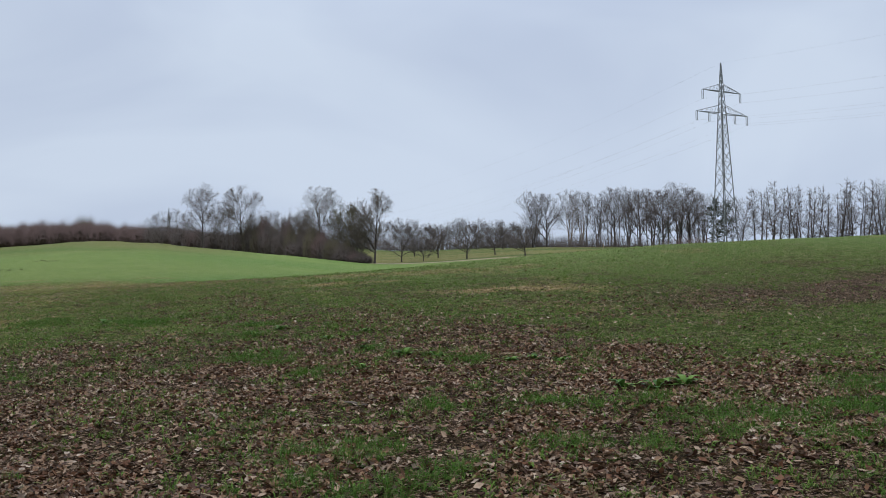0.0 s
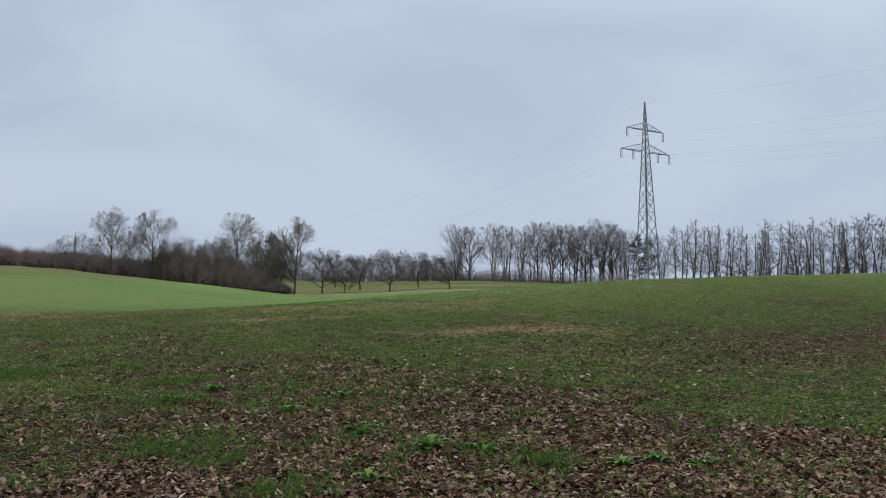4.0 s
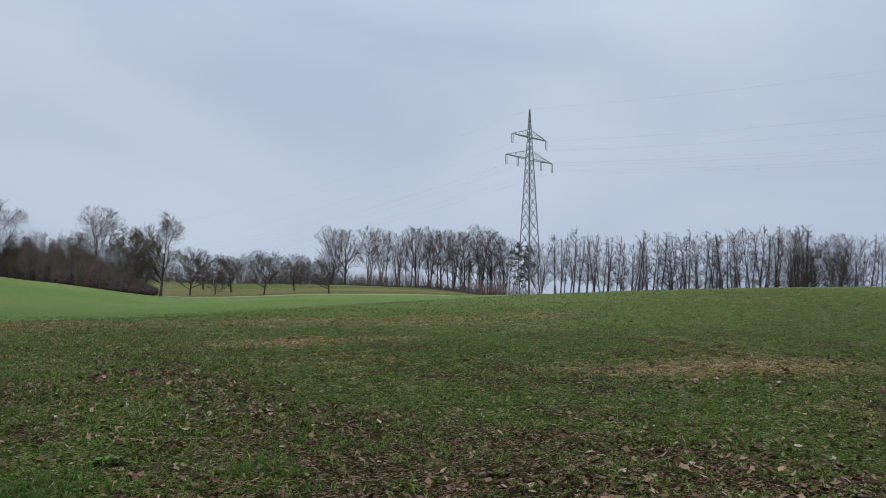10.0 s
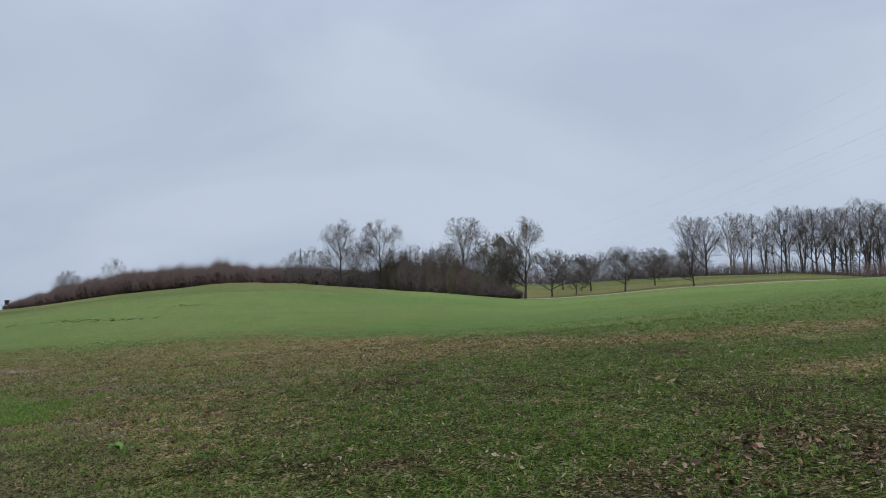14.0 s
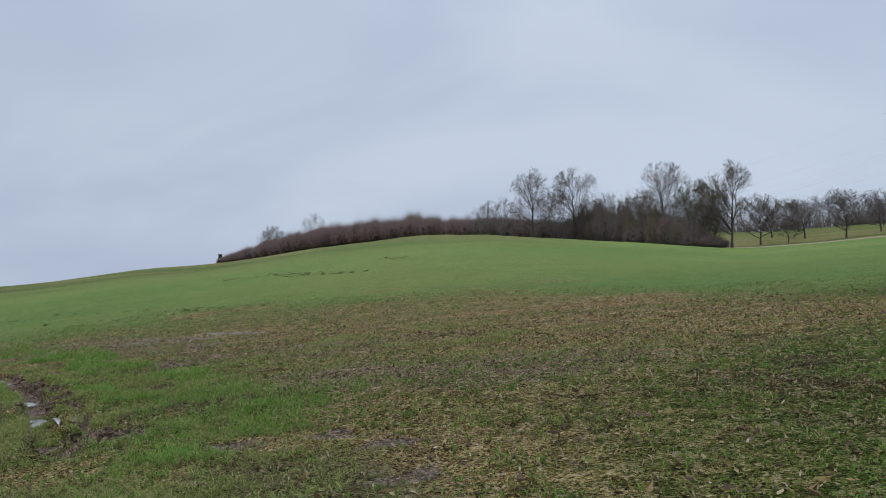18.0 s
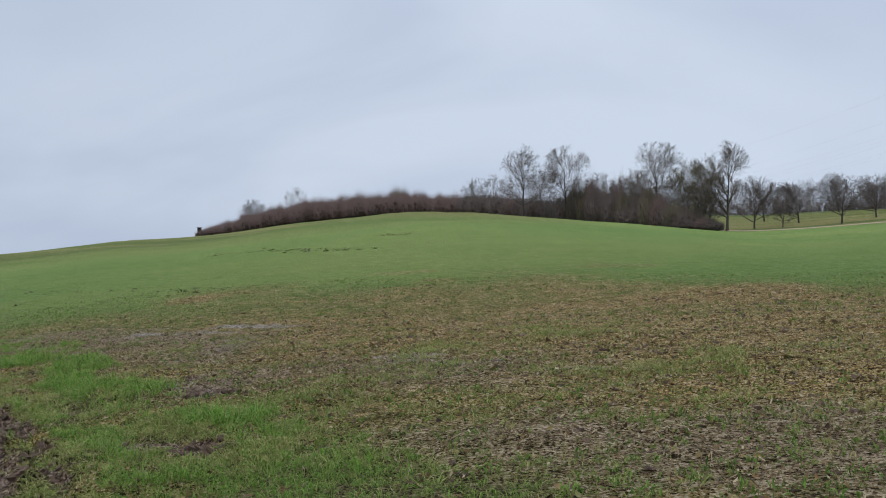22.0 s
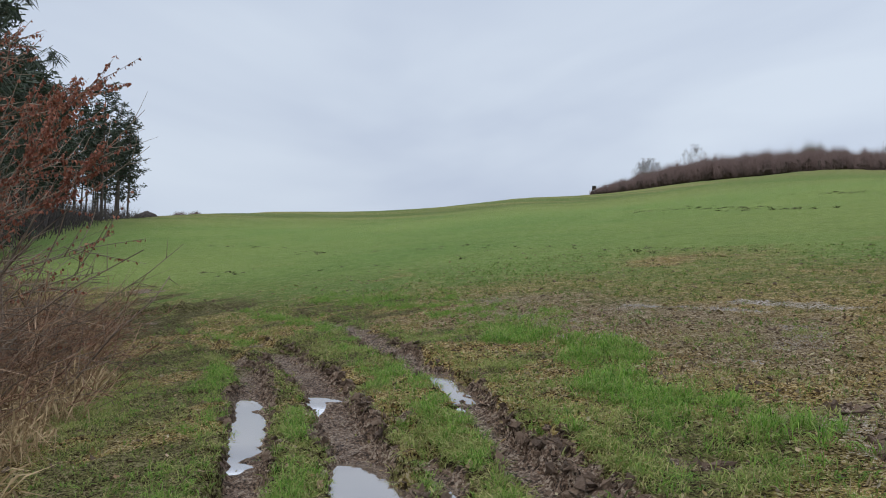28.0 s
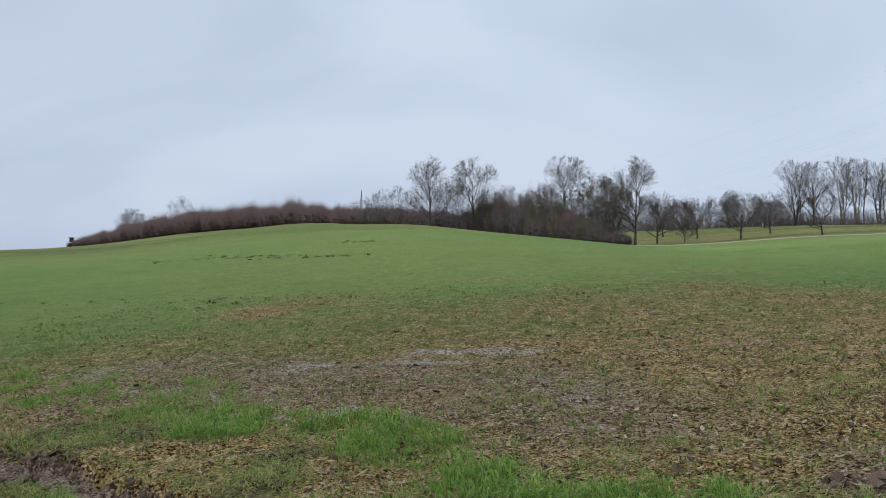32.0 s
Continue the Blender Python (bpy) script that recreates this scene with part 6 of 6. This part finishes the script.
def beech(seed, h, bark, leaf_count, tips=()):
    """Young beech that keeps its dry leaves in winter."""
    rng = np.random.default_rng(seed)
    root = new("young_beech")
    wood, twigs, leaf = Bundle(), Bundle(), Bundle()
    pts, _ = limb(rng, (0, 0, -0.2), np.array([0.08, 0.02, 1.0]), h, 8, 0.05, 0.03)
    wood.tube(pts, 0.075 * np.linspace(1.2, 0.15, 9), 7)
    ends = []
    for i in range(34):
        f = 0.12 + 0.88 * (i + rng.random()) / 34
        j = min(7, int(f * 8))
        a = pts[j] + (pts[j + 1] - pts[j]) * (f * 8 - j)
        az = rng.uniform(0, 2 * math.pi)
        l = h * 0.55 * (1.1 - 0.75 * f) * rng.uniform(0.7, 1.2)
        p1, _ = limb(rng, a, np.array([math.cos(az), math.sin(az), rng.uniform(0.1, 0.6)]), l, 6, 0.10, 0.02)
        wood.tube(p1, 0.020 * np.linspace(1, 0.2, 7), 4)
        for k in range(11):
            j2 = int(rng.integers(1, 6))
            e = p1[j2] + (p1[j2 + 1] - p1[j2]) * rng.random()
            dd = p1[j2 + 1] - p1[j2]
            p2, _ = limb(rng, e, turn(dd / np.linalg.norm(dd), rng, rng.uniform(0.3, 0.8)), l * rng.uniform(0.15, 0.4), 2, 0.12, 0.03)
            twigs.tube(p2, [0.008, 0.006, 0.003], 3)
            ends.append(p2)
    # long leaning limbs that reach out over the track
    for tip, leafy in tips:
        a = pts[2 if leafy else 1]
        mid = (a + np.array(tip)) / 2 + np.array([0, 0, 0.35])
        p1 = np.array([a, (a + mid) / 2 + rng.normal(0, 0.08, 3), mid, (mid + tip) / 2 + rng.normal(0, 0.08, 3), np.array(tip)])
        wood.tube(p1, 0.022 * np.linspace(1, 0.15, 5), 4)
        for k in range(26 if leafy else 12):
            j2 = int(rng.integers(1, 4)) if rng.random() < 0.8 else 3
            e = p1[j2] + (p1[j2 + 1] - p1[j2]) * rng.random()
            dd = p1[j2 + 1] - p1[j2]
            p2, _ = limb(rng, e, turn(dd / np.linalg.norm(dd), rng, rng.uniform(0.3, 0.7)), rng.uniform(0.3, 0.9), 2, 0.12, 0.03)
            twigs.tube(p2, [0.006, 0.004, 0.002], 3)
            if leafy:
                ends += [p2] * 3
    for _ in range(leaf_count):
        p2 = ends[int(rng.integers(len(ends)))]
        at = p2[0] + (p2[2] - p2[0]) * rng.random()
        tv, tf = leaf_shape(rng, 0.3)
        q = Euler((rng.uniform(-1.2, 1.2), rng.uniform(0.3, 1.6), rng.uniform(0, 6.3))).to_matrix()
        m = np.array(q)
        leaf.add((tv + (0.5, 0, 0)) * rng.uniform(0.045, 0.08) @ m.T + at, tf)
    tagged(part("trunk", wood, bark, root), kind="stuff")
    tagged(part("twig_work", twigs, bark, root), kind="stuff")
    tagged(part("foliage", leaf, BEECH_LEAF, root, "dry russet leaves"), kind="stuff")
    return root


b1 = tagged(put(beech(301, 6.0, BARK_PALE_BROWN, 7000, (((1.3, 1.8, 4.9), True), ((0.6, 1.4, 4.6), True), ((1.9, 1.4, 3.6), True), ((2.0, 2.1, 4.4), False), ((2.0, 2.2, 3.9), False), ((2.2, 1.0, 4.2), True))), -30.4, 27.9, 0, 1.0), "young beech holding dry russet leaves above the thicket", "tree", "beech saplings")
tagged(again(b1, -34.2, 28.6, 140, 1.1), "young beech holding dry russet leaves above the thicket", "tree", "beech saplings")
tagged(again(b1, -28.6, 25.6, 250, 0.95), "young beech holding dry russet leaves above the thicket", "tree", "beech saplings")
near_spruce = spruce(320, 17.0, 3.3, 28, 20, 0.24, 12, 0.4)
tagged(put(near_spruce, -37.6, 29.2, 0, 1.0), "dark spruce with hanging boughs beside the track", "conifer", "forest edge trees")
bare = shrub(330, 30, 3.9, 1.6, GREY_TWIG)
bare.name = "bare_sapling"
tagged(put(bare, -30.2, 27.0, 0, 1.0), "pale bare saplings leaning out of the thicket", "sapling")

# dark heap at the far end of the forest edge
heap = bmesh.new()
bmesh.ops.create_icosphere(heap, subdivisions=4, radius=1.0)
for v in heap.verts:
    n = noise.fractal(v.co * 1.7, 1.0, 2.0, 4)
    up = 1.7 * (1 - min(1.0, math.hypot(v.co.x, v.co.y))) ** 0.75 if v.co.z > 0 else -0.3
    v.co = Vector((v.co.x * 3.3, v.co.y * 2.6, up)) * (1 + 0.14 * n)
me = bpy.data.meshes.new("earth_heap")
heap.to_mesh(me)
heap.free()
me.materials.append(DARK_EARTH)
tagged(put(new("earth_heap", me), -150.5, 90.5, 20, 0.68), "dark heap of earth at the field edge", "heap")

# pale marker post on the far meadow
post = bmesh.new()
bmesh.ops.create_cone(post, cap_ends=True, segments=8, radius1=0.09, radius2=0.08, depth=1.5, matrix=Matrix.Translation((0, 0, 0.65)))
bmesh.ops.bevel(post, geom=[e for e in post.edges if all(v.co.z > 1.3 for v in e.verts)], offset=0.03, segments=2, affect="EDGES")
me = bpy.data.meshes.new("field_post")
post.to_mesh(me)
post.free()
me.materials.append(STRAW)
tagged(put(new("field_post", me), 42.85, 220.85, 0, 1.0, 0.0), "pale weathered wooden post standing on the meadow", "post")

# raised hide at the end of the hedge


def hide():
    root = new("raised_hide")
    for dx, dy in ((-0.6, -0.6), (0.6, -0.6), (0.6, 0.6), (-0.6, 0.6)):
        b = Bundle()
        b.tube([(dx * 1.5, dy * 1.5, -0.3), (dx, dy, 2.2)], [0.07, 0.06], 5)
        part("leg", b, WOOD_OLD, root)
    for nm, (sx, sy, sz), (px, py, pz) in (("floor", (1.5, 1.5, 0.08), (0, 0, 2.2)), ("back_wall", (1.5, 0.06, 1.5), (0, 0.72, 2.95)), ("side_wall", (0.06, 1.4, 1.1), (0.72, 0, 2.75)), ("side_wall", (0.06, 1.4, 1.1), (-0.72, 0, 2.75)), ("front_wall", (1.5, 0.06, 0.8), (0, -0.72, 2.6)), ("roof", (2.0, 2.1, 0.07), (0, 0, 3.75))):
        bm = bmesh.new()
        bmesh.ops.create_cube(bm, size=1.0, matrix=Matrix.Translation((px, py, pz)) @ Matrix.Diagonal((sx, sy, sz, 1)))
        bmesh.ops.bevel(bm, geom=bm.edges[:], offset=0.012, segments=1, affect="EDGES")
        part(nm, bm, WOOD_OLD, root)
    return root


tagged(put(hide(), -213.5, 309.5, 35, 1.0), "small wooden raised hide at the end of the hedge", "hide")

# fallen stick among the leaves
rng = np.random.default_rng(7)
stick = Bundle()
pts, _ = limb(rng, (0, 0, 0), np.array([1.0, -0.05, 0.02]), 0.72, 7, 0.13, 0.0)
stick.tube(pts, np.array([0.014, 0.020, 0.016, 0.021, 0.015, 0.018, 0.012, 0.008]), 7)
stick.spike(pts[4], pts[4] + np.array([0.12, 0.09, 0.03]), 0.008)
tagged(put(new("fallen_stick", stick.mesh("fallen_stick", BARK)), -0.92, 8.37, -14, 0.8, -0.03), "dark broken stick lying on fallen leaves", "stick")


def weed(seed, n, r):
    """Rosette of broad leaves."""
    rng = np.random.default_rng(seed)
    b = Bundle()
    for i in range(n):
        a, l = i * 2.4 + rng.normal(0, 0.2), r * rng.uniform(0.6, 1.1)
        d, s = np.array([math.cos(a), math.sin(a), 0]), np.array([-math.sin(a), math.cos(a), 0])
        lift = rng.uniform(0.15, 0.7)
        w = l * 0.2
        b.add([d * 0.02, d * l * 0.4 + s * w + (0, 0, l * lift * 0.7), d * l * 0.4 + (0, 0, l * lift * 0.6), d * l * 0.4 - s * w + (0, 0, l * lift * 0.7), d * l * 0.8 + s * w * 0.7 + (0, 0, l * lift * 0.75), d * l * 0.8 - s * w * 0.7 + (0, 0, l * lift * 0.75), d * l + (0, 0, l * lift * 0.55)],
              [(0, 2, 1), (0, 3, 2), (1, 2, 4), (2, 3, 5), (2, 5, 4), (4, 5, 6)])
    return b


for i, (x, y, r) in enumerate(((2.15, 8.5, 0.22), (2.45, 8.55, 0.2), (1.85, 8.6, 0.17), (-2.68, 14.52, 0.2), (-1.2, 13.88, 0.17), (1.18, 10.55, 0.17), (0.9, 10.5, 0.15), (1.5, 10.5, 0.15), (-3.03, 13.95, 0.16), (-1.68, 13.08, 0.16), (-1.0, 12.12, 0.16), (-0.45, 11.22, 0.18), (-0.03, 11.16, 0.17), (-0.93, 10.43, 0.15), (-3.3, 15.3, 0.17), (-11.09, 22.65, 0.16), (-10.2, 22.4, 0.14), (-5.3, 17.6, 0.14), (-6.6, 16.9, 0.2))):
    tagged(put(new("weed_plant", weed(400 + i, 16, r).mesh("weed_plant", WEED)), x, y, i * 40, 1.0, 0.0), "low broad-leaved green weed among dead leaves", "weed", "field weeds")

# oak beside the start, whose twig ends hang over the walk
start_oak = bare_tree("edge_oak", 350, 13.0, 0.3, 0.42, 10, 7, 6, 2, BARK_DARK, BARK_DARK, 0.02, 0.03, angle=1.0, thick=0.6)
tagged(put(start_oak, -7.5, 1.5, 0, 1.0), "leafless oak at the field edge with overhanging twigs", "tree")

# pale grassy farm path along the far edge of the field
az = np.linspace(-3.5, 17, 60)
R = np.interp(az, EDGE_AZ, EDGE_R)
rows = []
for k, off in enumerate((1.2, 1.7, 2.3, 2.8)):
    px, py = CX + (R + off) * np.sin(np.radians(az)), CY + (R + off) * np.cos(np.radians(az))
    rows.append(np.stack([px, py, height(px, py) + (0.08, 0.2, 0.2, 0.08)[k]], 1))
m = len(az)
me = mesh_arrays("farm_path", np.concatenate(rows), np.array([(r * m + i, r * m + i + 1, (r + 1) * m + i + 1, (r + 1) * m + i) for r in range(3) for i in range(m - 1)]))
me.materials.append(STRAW)
tagged(new("farm_path", me), "pale dry grass path between field and orchard", "path", kind="structure")
